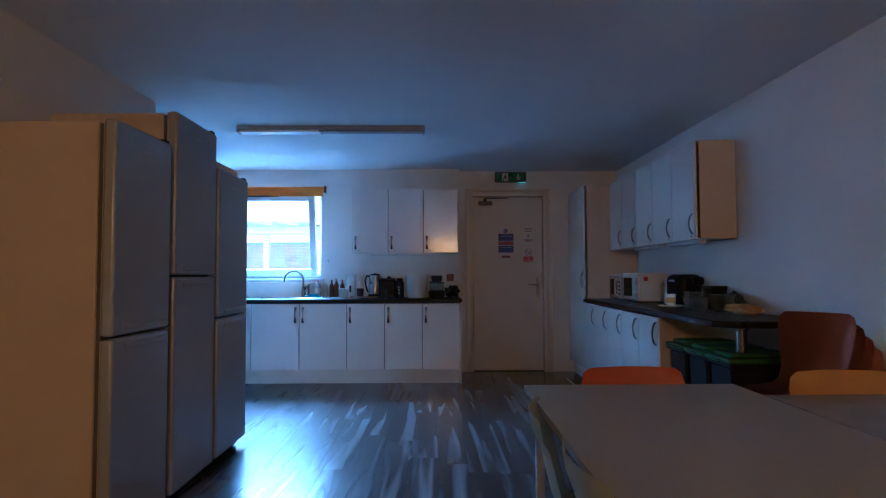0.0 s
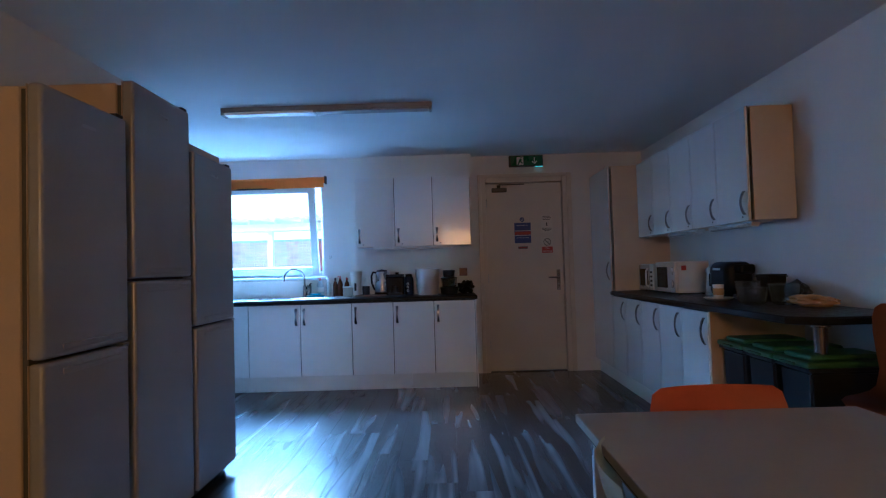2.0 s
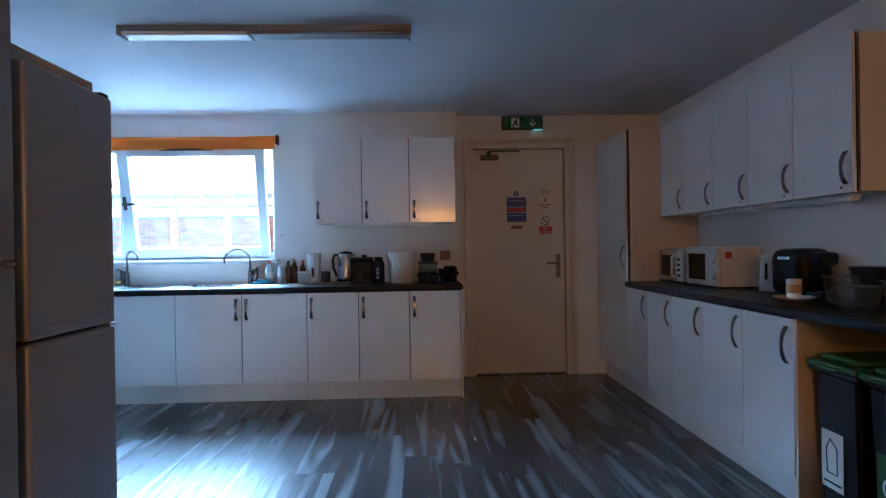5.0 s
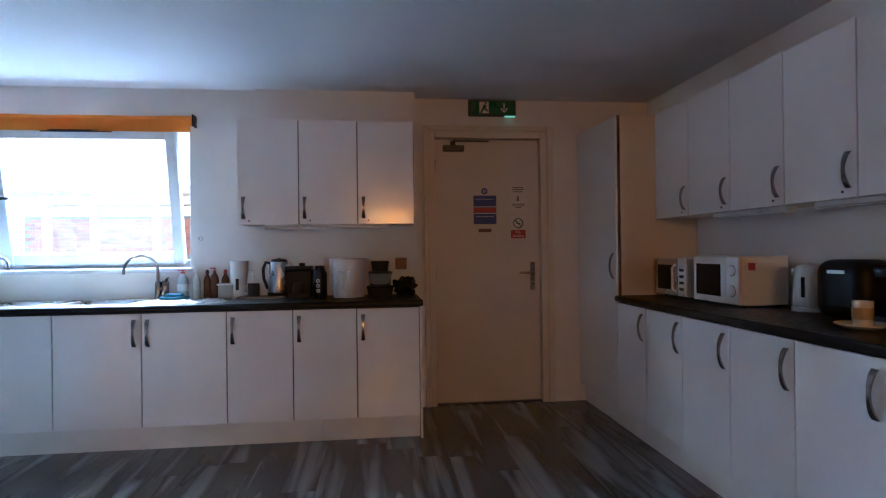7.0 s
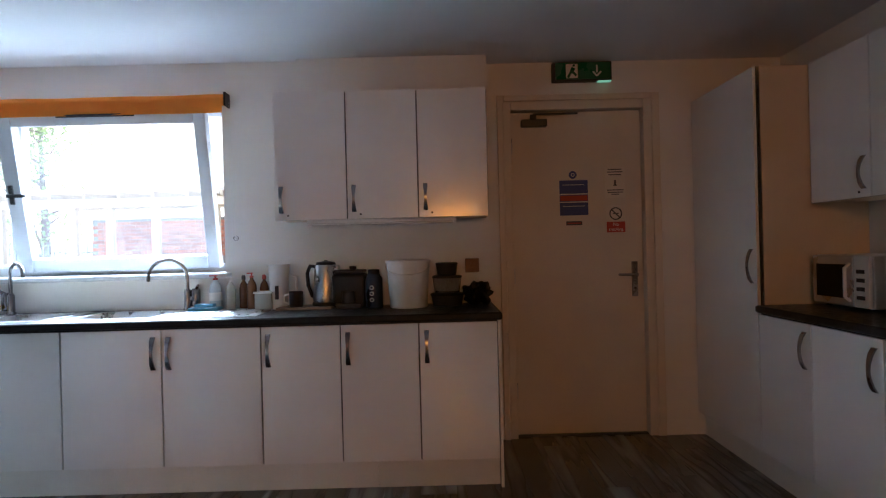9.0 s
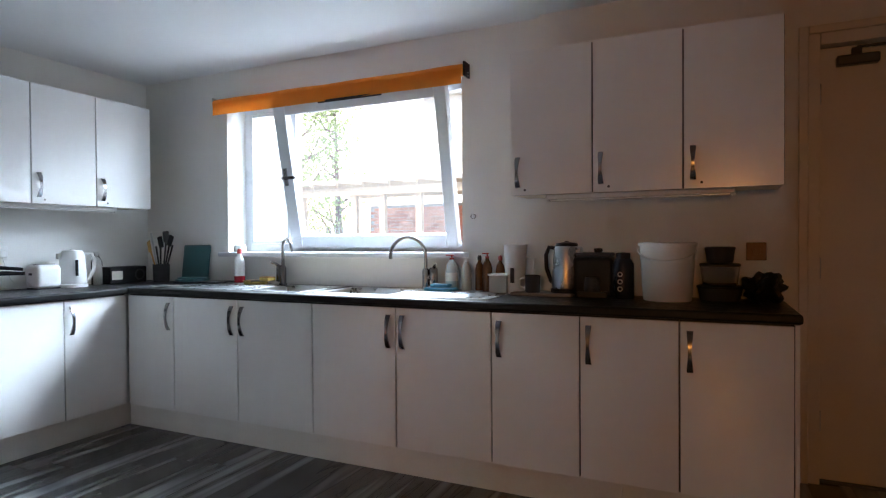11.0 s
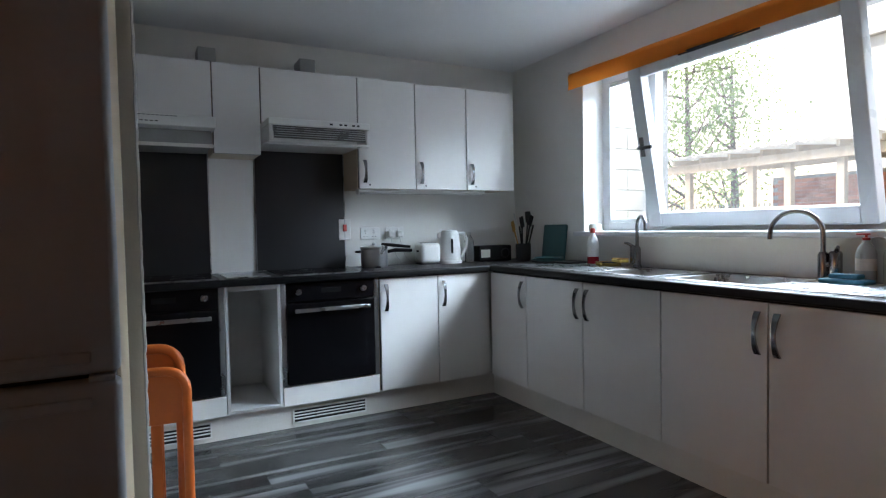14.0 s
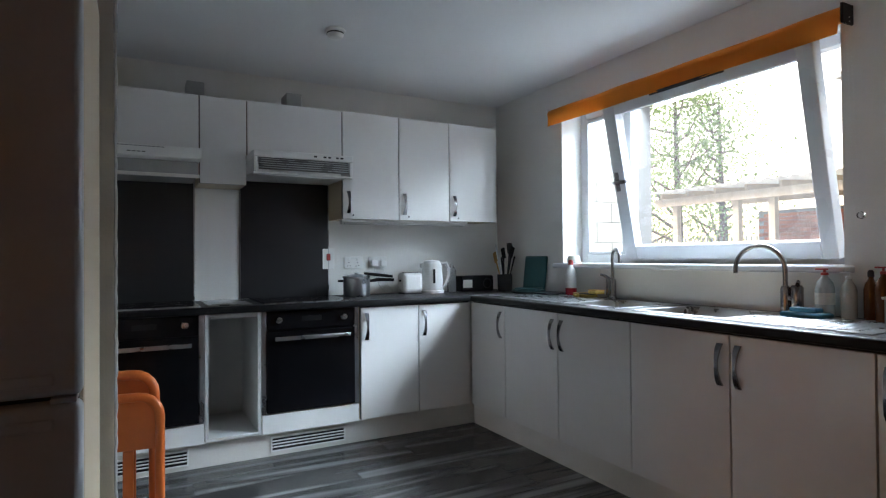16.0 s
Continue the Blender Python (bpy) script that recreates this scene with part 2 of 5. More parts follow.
def bm_tube(bm, pts, r, seg=10):
    """A round bar along a line of points; r may be one radius or one a point."""
    pts = [Vector(p) for p in pts]
    rs = r if isinstance(r, (list, tuple)) else [r] * len(pts)
    rings, prev = [], None
    for i, p in enumerate(pts):
        d = (pts[min(i + 1, len(pts) - 1)] - pts[max(i - 1, 0)]).normalized()
        u = d.orthogonal().normalized() if prev is None else (prev - d * prev.dot(d)).normalized()
        prev = u
        v = d.cross(u)
        rings.append([bm.verts.new(p + rs[i] * (u * math.cos(2 * math.pi * k / seg) + v * math.sin(2 * math.pi * k / seg))) for k in range(seg)])
    for a, b in zip(rings, rings[1:]):
        for k in range(seg):
            bm.faces.new((a[k], a[(k + 1) % seg], b[(k + 1) % seg], b[k]))
    bm.faces.new(rings[0][::-1])
    bm.faces.new(rings[-1])
    bmesh.ops.recalc_face_normals(bm, faces=bm.faces)
    return bm


def tube(pts, r, seg=10):
    return bm_tube(bmesh.new(), pts, r, seg)


def mesh(name, bm, material, smooth=35):
    bmesh.ops.recalc_face_normals(bm, faces=bm.faces)
    bm.normal_update()
    flags, sharp = [], set()
    for f in bm.faces:
        n = f.normal
        flags.append(bool(smooth) and not (max(abs(n.x), abs(n.y), abs(n.z)) > 0.9999 and len(f.verts) == 4 and f.calc_area() > 3e-4))
    me = bpy.data.meshes.new(name)
    bm.to_mesh(me)
    bm.free()
    me.materials.append(material)
    if smooth:
        me.shade_smooth()
        me.set_sharp_from_angle(angle=radians(smooth))
        for p_, k_ in zip(me.polygons, flags):
            if not k_:
                for e_ in p_.edge_keys:
                    sharp.add(e_)
        for e in me.edges:
            if tuple(e.key) in sharp:
                e.use_edge_sharp = True
    return me


def part(name, bm, material, parent, label="", smooth=35):
    ob = new(name, mesh(name, bm, material, smooth))
    ob.parent = parent
    if label:
        tagged(ob, label)
    return ob


def solid(name, bm, material, label, category, kind="", group="", at=None, smooth=35):
    ob = new(name, mesh(name, bm, material, smooth))
    if at is not None:
        ob.matrix_world = at
    return tagged(ob, label, category, group, kind)


def thing(name, m, label, category, group="", kind=""):
    ob = new(name)
    ob.empty_display_size = 0.1
    ob.matrix_world = m
    return tagged(ob, label, category, group, kind)


# ---- the room ----
XL, XR, YB, YS, ZC = -3.96, 2.29, 7.06, -2.6, 2.43
WX0, WX1, WZ0, WZ1 = -3.12, -1.28, 1.13, 2.20
DX0, DX1, DZ = 0.47, 1.45, 2.19
YD = 7.20
T = 0.25


def walls(name, boxes, label, material=M_WALL):
    bm = bmesh.new()
    for b in boxes:
        bm_box(bm, *b)
    return solid(name, bm, material, label, "wall", "structure", smooth=0)


walls("wall_north", [(XL - T, WX0, YB, YB + T, 0, ZC), (WX1, DX0 - 0.10, YB, YB + T, 0, ZC), (WX0, WX1, YB, YB + T, 0, WZ0), (WX0, WX1, YB, YB + T, WZ1, ZC)],
      "white painted wall with a wide window opening")
walls("wall_boxing", [(-0.80, 0.362, YB - 0.05, YB - 0.002, 0, ZC - 0.002)], "shallow white painted boxing behind the cupboards")
walls("wall_door", [(DX0 - 0.10, DX0, YD, YD + T, 0, ZC), (DX1, XR + T, YD, YD + T, 0, ZC), (DX0, DX1, YD, YD + T, DZ, ZC)],
      "white painted wall around the exit door")
walls("wall_west", [(XL - T, XL, 4.0, YB, 0, ZC)], "white painted wall behind the cookers")
walls("wall_east", [(XR, XR + T, YS, YD, 0, ZC)], "long white painted side wall")
walls("wall_partition", [(-2.05, -1.93, YS, 4.325, 0, ZC)], "white painted partition behind the fridges, chipped at its corner")
walls("wall_nook", [(XL - T, -2.05, 3.88, 4.0, 0, ZC)], "white painted wall closing the cooking nook")
walls("wall_south", [(-2.05, XR + T, YS - T, YS, 0, ZC)], "white painted end wall of the dining area")
solid("ceiling", box(XL - T, XR + T, YS - T, YD + T, ZC, ZC + 0.2), M_CEIL, "smooth white painted ceiling", "ceiling", "structure", smooth=0)
solid("subfloor", box(XL - T, XR + T, YS - T, YD + T + 0.6, -0.2, -0.005), M_JOINT, "dark joints under the grey floor planks", "floor", "structure", smooth=0)


# ---- kitchen units ----
def handle(x, z0, z1, y, parent):
    """An upright bow handle that stands off the door, thicker in the middle."""
    bm = bmesh.new()
    n = 9
    for i in range(n):
        a = i / (n - 1)
        z = z0 + (z1 - z0) * a
        d = y - 0.004 - 0.026 * math.sin(math.pi * a) ** 0.7
        w = 0.0095 + 0.003 * math.cos(2 * math.pi * a)
        for sx, sy in ((-w, 0.004), (w, 0.004), (w, -0.004), (-w, -0.004)):
            bm.verts.new((x + sx, d + sy, z))
    bm.verts.ensure_lookup_table()
    v = bm.verts
    for i in range(n - 1):
        for k in range(4):
            a, b = i * 4 + k, i * 4 + (k + 1) % 4
            bm.faces.new((v[a], v[b], v[b + 4], v[a + 4]))
    bm.faces.new([v[k] for k in range(4)])
    bm.faces.new([v[(n - 1) * 4 + k] for k in range(4)])
    return part("handle", bm, M_CHROME, parent, "chrome bow handle")


def carcass(w, d, z0, z1, parent, material=M_CARC):
    t = 0.018
    part("side_panel", box(0.001, t, 0.036, d, z0, z1), material, parent, smooth=0)
    part("side_panel", box(w - t, w - 0.001, 0.036, d, z0, z1), material, parent, smooth=0)
    part("bottom_panel", box(t, w - t, 0.022, d, z0 + 0.001, z0 + t), material, parent, smooth=0)
    part("top_panel", box(t, w - t, 0.022, d, z1 - t, z1 - 0.001), material, parent, smooth=0)
    part("back_panel", box(t, w - t, d - 0.012, d - 0.002, z0 + t, z1 - t), material, parent, smooth=0)


def door_leaf(x0, x1, z0, z1, parent, hx=None, hz=None):
    dl = part("cabinet_door", box(x0 + 0.0034, x1 - 0.0034, 0.0, 0.018, z0, z1, 0.002), M_GLOSS, parent)
    if hx is not None:
        handle(hx, hz[0], hz[1], 0.0, dl)
    return dl


def gap_shade_strips(edges, z0, z1, parent):
    """Black strips on the carcass edge that paint the shade in the gaps between doors."""
    for e in edges:
        a, b = max(0.0005, e - 0.012), min(edges[-1] - 0.0005, e + 0.012)
        part("gap_shade_strip", box(a, b, 0.0185, 0.0215, z0, z1), M_BLACK, parent, smooth=0)


def base_unit(m, edges, sides, label, group):
    """A floor unit with doors between the edges; sides: handle at 'l' or 'r' of each door."""
    w = edges[-1]
    u = thing("base_cabinet", m, label, "cabinet", group)
    carcass(w, 0.56, 0.15, 0.868, u)
    gap_shade_strips(edges, 0.152, 0.8555, u)
    # black strip painted in for the shade between door tops and worktop
    part("top_shade_strip", box(0.0005, w - 0.0005, 0.0185, 0.0215, 0.856, 0.868), M_BLACK, u, smooth=0)
    for a, b, s in zip(edges, edges[1:], sides):
        door_leaf(a, b, 0.152, 0.861, u, (a + 0.04) if s == "l" else (b - 0.04), (0.655, 0.825))
    return u


def wall_unit(m, edges, sides, z0, z1, label, group, d=0.30):
    w = edges[-1]
    u = thing("wall_cabinet", m, label, "cabinet", group)
    carcass(w, d, z0, z1, u)
    gap_shade_strips(edges, z0, z1 - 0.001, u)
    for a, b, s in zip(edges, edges[1:], sides):
        if s:
            dl = door_leaf(a, b, z0 - 0.004, z1, u, (a + 0.04) if s == "l" else (b - 0.04), (z0 + 0.035, z0 + 0.185))
            part("bumper_dot", lathe([(0, 0), (0.006, 0), (0.006, 0.003), (0, 0.003)], 10), M_DGREY, dl).matrix_basis = \
                pose((a + 0.075) if s == "l" else (b - 0.075), 0.0, z0 + 0.022, 90)
        else:
            door_leaf(a, b, z0 - 0.004, z1, u)
    return u


YF = 6.452
G1 = "floor units along the window wall"
for x0, x1, ed, sd in ((-3.385, -2.97, None, "r"), (-2.97, -1.915, 0.52, "rl"), (-1.915, -0.884, 0.519, "rl"),
                       (-0.884, -0.473, None, "l"), (-0.473, -0.067, None, "l"), (-0.067, 0.341, None, "l")):
    w = x1 - x0
    base_unit(pose(x0, YF, 0), [0, w] if ed is None else [0, ed, w], sd,
              "gloss white floor cabinet with %s and bow handles" % ("one door" if ed is None else "two doors"), G1)
G2 = "floor units beside the cookers"
base_unit(pose(-3.395, 5.64, 0, 0, 0, 90), [0, 0.41, 0.81], "ll", "gloss white two-door floor cabinet in the corner", G2)
G3 = "floor units along the side wall"
for y1, ed, sd in ((6.455, [0, 0.421, 0.842], "rr"), (5.613, [0, 0.421, 0.842], "rr"), (4.771, [0, 0.416], "r")):
    base_unit(pose(1.695, y1, 0, 0, 0, -90), ed, sd, "gloss white floor cabinet with cream end panel and bow handles", G3)
# wall units
G4 = "wall units on the boxing"
for a, b in ((-0.861, -0.457), (-0.457, -0.060), (-0.060, 0.332)):
    wall_unit(pose(a, 6.685, 0, 0, 0, 0), [0, b - a], "l", 1.425, 2.135, "gloss white single-door wall cabinet with bow handle", G4)
G5 = "wall units beside the cooker hoods"
for a, b in ((5.607, 6.02), (6.02, 6.425), (6.425, 6.835)):
    wall_unit(pose(-3.635, a, 0, 0, 0, 90), [0, b - a], "l", 1.445, 2.165, "gloss white wall cabinet reflecting the window", G5, d=0.32)
wall_unit(pose(-3.635, 4.992, 0, 0, 0, 90), [0, 0.614], [None], 1.83, 2.165, "short gloss white flap cabinet above the cooker hood", G5, d=0.32)
wall_unit(pose(-3.635, 4.12, 0, 0, 0, 90), [0, 0.598], [None], 1.82, 2.165, "short gloss white flap cabinet above the cooker hood", G5, d=0.32)
wall_unit(pose(-3.635, 4.719, 0, 0, 0, 90), [0, 0.272], [None], 1.64, 2.165, "narrow gloss white filler cabinet between two hoods", G5, d=0.32)
G6 = "wall units along the side wall"
ys = [6.45, 6.03, 5.61, 5.19, 4.77, 4.35]
for a, b in zip(ys, ys[1:]):
    wall_unit(pose(1.98, a, 0, 0, 0, -90), [0, a - b], "r", 1.432, 2.15, "gloss white wall cabinet with cream side and bow handle", G6)
# tall unit
tall = thing("tall_cabinet", pose(1.695, 7.19, 0, 0, 0, -90), "tall gloss white larder cabinet with cream side panel", "cabinet")
carcass(0.735, 0.59, 0.15, 2.15, tall)
gap_shade_strips([0, 0.735], 0.152, 2.147, tall)
door_leaf(0, 0.735, 0.152, 2.147, tall, 0.69, (1.02, 1.20))
part("plinth", box(0, 0.735, 0.05, 0.066, 0, 0.148), M_PLINTH, tall)


# ---- worktops and plinths ----
def worktop(name, outline, label, holes=()):
    """A rolled-edge top from a plan outline."""
    bm = bmesh.new()
    f = bm.faces.new([bm.verts.new((x, y, 0.87)) for x, y in outline])
    r = bmesh.ops.extrude_face_region(bm, geom=[f])
    vs = [v for v in r["geom"] if isinstance(v, bmesh.types.BMVert)]
    bmesh.ops.translate(bm, vec=(0, 0, 0.04), verts=vs)
    bmesh.ops.recalc_face_normals(bm, faces=bm.faces)
    es = [e for e in bm.edges if abs(e.verts[0].co.z - e.verts[1].co.z) < 1e-5]
    bmesh.ops.bevel(bm, geom=es, offset=0.012, segments=4, affect="EDGES", profile=0.5)
    return solid(name, bm, M_TOP, label, "worktop")


BOWLS = ((-2.46, -2.09), (-1.95, -1.51))
BY0, BY1 = 6.565, 6.915


def worktop_window():
    """The top under the window, with holes for the two bowls."""
    bm = bmesh.new()
    xs = [-3.36, BOWLS[0][0], BOWLS[0][1], BOWLS[1][0], BOWLS[1][1], -0.803, 0.365]
    ys = [6.435, BY0, BY1, 7.005, 7.055]
    v = {(x, y): bm.verts.new((x, y, 0.87)) for x in xs for y in ys}
    for x0, x1 in zip(xs, xs[1:]):
        for y0, y1 in zip(ys, ys[1:]):
            if ((x0, x1) in BOWLS and y0 == BY0) or (x0 == -0.803 and y0 == 7.005):
                continue
            bm.faces.new((v[x0, y0], v[x1, y0], v[x1, y1], v[x0, y1]))
    bmesh.ops.delete(bm, geom=[w for w in bm.verts if not w.link_faces], context="VERTS")
    r = bmesh.ops.extrude_face_region(bm, geom=list(bm.faces))
    bmesh.ops.translate(bm, vec=(0, 0, 0.04), verts=[w for w in r["geom"] if isinstance(w, bmesh.types.BMVert)])
    bmesh.ops.recalc_face_normals(bm, faces=bm.faces)
    es = [e for e in bm.edges if all(abs(w.co.y - 6.435) < 1e-5 or abs(w.co.x - 0.365) < 1e-5 for w in e.verts) and abs(e.verts[0].co.z - e.verts[1].co.z) < 1e-5
          and (abs(e.verts[0].co.y - e.verts[1].co.y) < 1e-5 or abs(e.verts[0].co.x - e.verts[1].co.x) < 1e-5)]
    bmesh.ops.bevel(bm, geom=es, offset=0.012, segments=4, affect="EDGES", profile=0.5)
    return solid("worktop", bm, M_TOP, "speckled black laminate worktop with two sinks under the window", "worktop")


wt_ = worktop_window()
part("joint_strip", box(-3.3635, -3.3575, 6.445, 7.05, 0.9095, 0.9118, 0.0005), M_STEEL, wt_, "thin bright joint strip")
part("end_strip", box(0.3652, 0.3662, 6.45, 7.0, 0.878, 0.902), M_BLACK, wt_)
wt_ = worktop("worktop", [(-3.955, 4.02), (-3.362, 4.02), (-3.362, 7.055), (-3.955, 7.055)], "speckled black laminate worktop with two hobs")
part("end_strip", box(-3.95, -3.37, 4.0172, 4.0192, 0.878, 0.902), M_BLACK, wt_)
wt_ = worktop("worktop", [(1.68, 6.455), (1.68, 3.50), (1.80, 3.40), (2.285, 3.40), (2.285, 6.455)], "speckled black laminate worktop running past the bins")
part("end_strip", box(1.82, 2.28, 3.3975, 3.3995, 0.878, 0.902), M_BLACK, wt_)


def plinth(x0, x1, y0, y1, label):
    return solid("plinth", box(x0, x1, y0, y1, 0, 0.148, 0.002), M_PLINTH, label, "plinth", "structure")


plinth(-3.44, -0.30, YF + 0.05, YF + 0.066, "long off-white plinth board under the window units")
plinth(-0.298, 0.339, YF + 0.048, YF + 0.064, "short off-white plinth board under the end units")
plinth(-3.462, -3.446, 4.05, YF + 0.06, "off-white plinth board under the cookers with slotted vents")
plinth(1.742, 1.758, 4.358, 6.455, "off-white plinth board under the side units")
solid("end_panel", box(1.70, 2.285, 4.338, 4.354, 0, 0.866, 0.001), M_CARC, "cream laminate end panel beside the bins", "panel", "structure")
solid("end_panel", box(0.3415, 0.357, YF + 0.004, 7.0, 0, 0.866, 0.001), M_GLOSS, "white end panel of the window units", "panel", "structure")
solid("worktop_post", lathe([(0, 0), (0.045, 0), (0.045, 0.008), (0.03, 0.012), (0.03, 0.85), (0.045, 0.855), (0.045, 0.869), (0, 0.869)], 24, 1.86, 3.52),
      M_CHROME, "round chrome post carrying the end of the worktop", "post")


# ---- window ----
win = thing("window_1", pose(0, 0, 0), "white plastic window with a tilted-in opening sash", "window", kind="structure")
FY = 7.235


def frame_bars(x0, x1, z0, z1, w, y0, y1, name, parent, top=None):
    for b in ((x0, x0 + w, z0, z1), (x1 - w, x1, z0, z1), (x0 + w, x1 - w, z0, z0 + w), (x0 + w, x1 - w, z1 - (top or w), z1)):
        part(name, box(b[0], b[1], y0, y1, b[2], b[3], 0.005), M_UPVC, parent)


frame_bars(WX0 + 0.001, WX1 - 0.001, WZ0 + 0.001, WZ1 - 0.001, 0.055, FY, FY + 0.065, "window_frame", win)
part("mullion", box(-2.70, -2.64, FY, FY + 0.064, WZ0 + 0.057, WZ1 - 0.057, 0.005), M_UPVC, win)
fixed = part("pane", box(-3.063, -2.702, FY + 0.028, FY + 0.034, WZ0 + 0.058, WZ1 - 0.058), M_GLASS, win, smooth=0)
frame_bars(-3.063, -2.702, WZ0 + 0.057, WZ1 - 0.057, 0.022, FY - 0.004, FY + 0.02, "glazing_bead", win)
part("window_sill", box(-3.14, -1.24, 6.975, YB + 0.17, 1.098, 1.129, 0.008, 3), M_UPVC, win, "white window board")
# the sash leans into the room from its bottom edge
sash = new("sash", mesh("sash", box(-0.001, 0.001, -0.001, 0.001, 0, 0.002), M_UPVC))
sash.parent = win
sash.matrix_basis = pose(-2.0, FY - 0.012, 1.165, 11.3)
SW, SH = 0.632, 0.995
for b in ((-SW, -SW + 0.095, 0, SH), (SW - 0.062, SW + 0.012, 0, SH), (-SW + 0.095, SW - 0.062, 0, 0.085), (-SW + 0.095, SW - 0.062, SH - 0.085, SH)):
    part("sash_bar", box(b[0], b[1], -0.055, 0.012, b[2], b[3], 0.006), M_UPVC, sash)
p = part("pane", box(-SW + 0.09, SW - 0.057, -0.022, -0.016, 0.08, SH - 0.08), M_GLASS, sash, smooth=0)
for o in (fixed, p):
    o.visible_shadow = False
hb = bmesh.new()
bm_box(hb, -SW + 0.02, -SW + 0.05, -0.064, -0.054, 0.44, 0.56, 0.003)
bm_box(hb, -SW + 0.024, -SW + 0.046, -0.088, -0.062, 0.485, 0.51, 0.003)
bm_box(hb, -SW + 0.024, -SW + 0.14, -0.098, -0.086, 0.485, 0.508, 0.004)
part("sash_handle", hb, M_CHROME, sash)
part("trickle_vent", box(-0.25, 0.22, -0.066, -0.054, SH - 0.036, SH - 0.018, 0.003), M_DGREY, sash, "dark slotted trickle vent")
# roller blind
blind = thing("roller_blind", pose(0, 0, 0), "orange roller blind rolled up above the window", "blind")
bz = 2.185
bm = bmesh.new()
rings = []
for i in range(25):
    x = -3.17 + i * (1.93 / 24)
    rings.append((x, 7.005 + 0.002 * math.sin(i * 1.3), bz + 0.002 * math.sin(i * 0.9)))
bm_tube(bm, rings, 0.034, 18)
part("roll", bm, M_ORANGEBLIND, blind)
bm = bmesh.new()
nv = []
for i in range(25):
    x = -3.165 + i * (1.92 / 24)
    nv.append([bm.verts.new((x, 6.968 + 0.004 * math.sin(i * 0.8 + k), bz - 0.004 - k * 0.027)) for k in range(4)])
for a, b in zip(nv, nv[1:]):
    for k in range(3):
        bm.faces.new((a[k], a[k + 1], b[k + 1], b[k]))
r = bmesh.ops.solidify(bm, geom=list(bm.faces), thickness=0.002)
part("hem", bm, M_ORANGEBLIND, blind)
for x in (-3.18, -1.232):
    part("bracket", box(x - 0.006, x + 0.006, 6.975, 7.058, bz - 0.04, bz + 0.045, 0.003), M_BLACK if x > -2 else M_WHITE, blind)
bm = bmesh.new()
for i in range(46):
    a = i / 45
    for s in (-1, 1):
        bmesh.ops.create_icosphere(bm, subdivisions=1, radius=0.0028, matrix=Matrix.Translation((-1.222 + s * 0.008 + 0.010 * a, 7.0 + 0.03 * a, bz - 0.02 - a * 0.83)))
part("bead_chain", bm, M_WHITE, blind)
bm = bmesh.new()
bm_lathe(bm, [(0, 0), (0.014, 0.0), (0.016, 0.01), (0.014, 0.02), (0, 0.02)], 16)
o = part("chain_clip", bm, M_CLEAR, blind)
o.matrix_basis = pose(-1.205, 7.055, 1.34, 90)

# ---- exit door ----
dr = thing("door_1", pose(0, 0, 0), "closed cream painted exit door with notices", "door", kind="structure")
part("door_leaf", box(DX0 + 0.065, DX1 - 0.065, YD + 0.05, YD + 0.094, 0.012, DZ - 0.07, 0.003), M_DOOR, dr)
for b in ((DX0, DX0 + 0.062, 0, DZ - 0.002), (DX1 - 0.062, DX1, 0, DZ - 0.002), (DX0 + 0.062, DX1 - 0.062, DZ - 0.064, DZ - 0.002)):
    part("door_lining", box(b[0] + 0.001, b[1] - 0.001, YD - 0.002, YD + 0.13, b[2], b[3], 0.003), M_DOOR, dr)
for b in ((DX0 - 0.03, DX0 + 0.012, 0, DZ + 0.03), (DX1 - 0.012, DX1 + 0.04, 0, DZ + 0.03), (DX0 + 0.013, DX1 - 0.013, DZ - 0.010, DZ + 0.03)):
    part("architrave", box(b[0], b[1], YD - 0.018, YD - 0.003, b[2], b[3], 0.006, 3), M_DOOR, dr)
# unseen bars added behind the leaf to keep daylight out of its gaps
for b in ((DX0 + 0.055, DX0 + 0.09, 0, DZ - 0.04), (DX1 - 0.09, DX1 - 0.055, 0, DZ - 0.04), (DX0 + 0.09, DX1 - 0.09, DZ - 0.10, DZ - 0.04), (DX0 + 0.09, DX1 - 0.09, -0.004, 0.03)):
    part("door_light_stop", box(b[0], b[1], YD + 0.0965, YD + 0.128, b[2], b[3]), M_DOOR, dr, smooth=0)
part("threshold", box(DX0 + 0.063, DX1 - 0.063, YD + 0.03, YD + 0.11, -0.004, 0.010, 0.002), M_DARKSTEEL, dr)
hd = part("door_handle", box(1.305, 1.345, YD + 0.040, YD + 0.051, 0.90, 1.13, 0.004), M_CHROME, dr, "steel lever handle on a long plate")
bm = bmesh.new()
bm_tube(bm, [(1.325, YD + 0.045, 1.045), (1.325, YD - 0.005, 1.045)], 0.009, 12)
bm_tube(bm, [(1.332, YD - 0.005, 1.045), (1.29, YD - 0.007, 1.045), (1.205, YD - 0.002, 1.047)], [0.010, 0.010, 0.0075], 12)
part("lever", bm, M_CHROME, hd)
part("keyhole", lathe([(0, 0), (0.008, 0), (0.008, 0.004), (0, 0.004)], 12), M_BLACK, hd).matrix_basis = pose(1.325, YD + 0.040, 0.955, 90)
for z in (0.25, 1.0, 1.85):
    part("hinge", tube([(DX0 + 0.066, YD + 0.046, z), (DX0 + 0.066, YD + 0.046, z + 0.1)], 0.007, 8), M_STEEL, dr)
# closer
cl = part("door_closer", box(0.60, 0.77, YD + 0.002, YD + 0.050, 2.02, 2.068, 0.008, 3), M_DARKSTEEL, dr, "dark steel overhead door closer")
part("closer_arm", box(0.68, 0.97, YD + 0.012, YD + 0.030, 2.098, 2.108, 0.003), M_DGREY, cl)
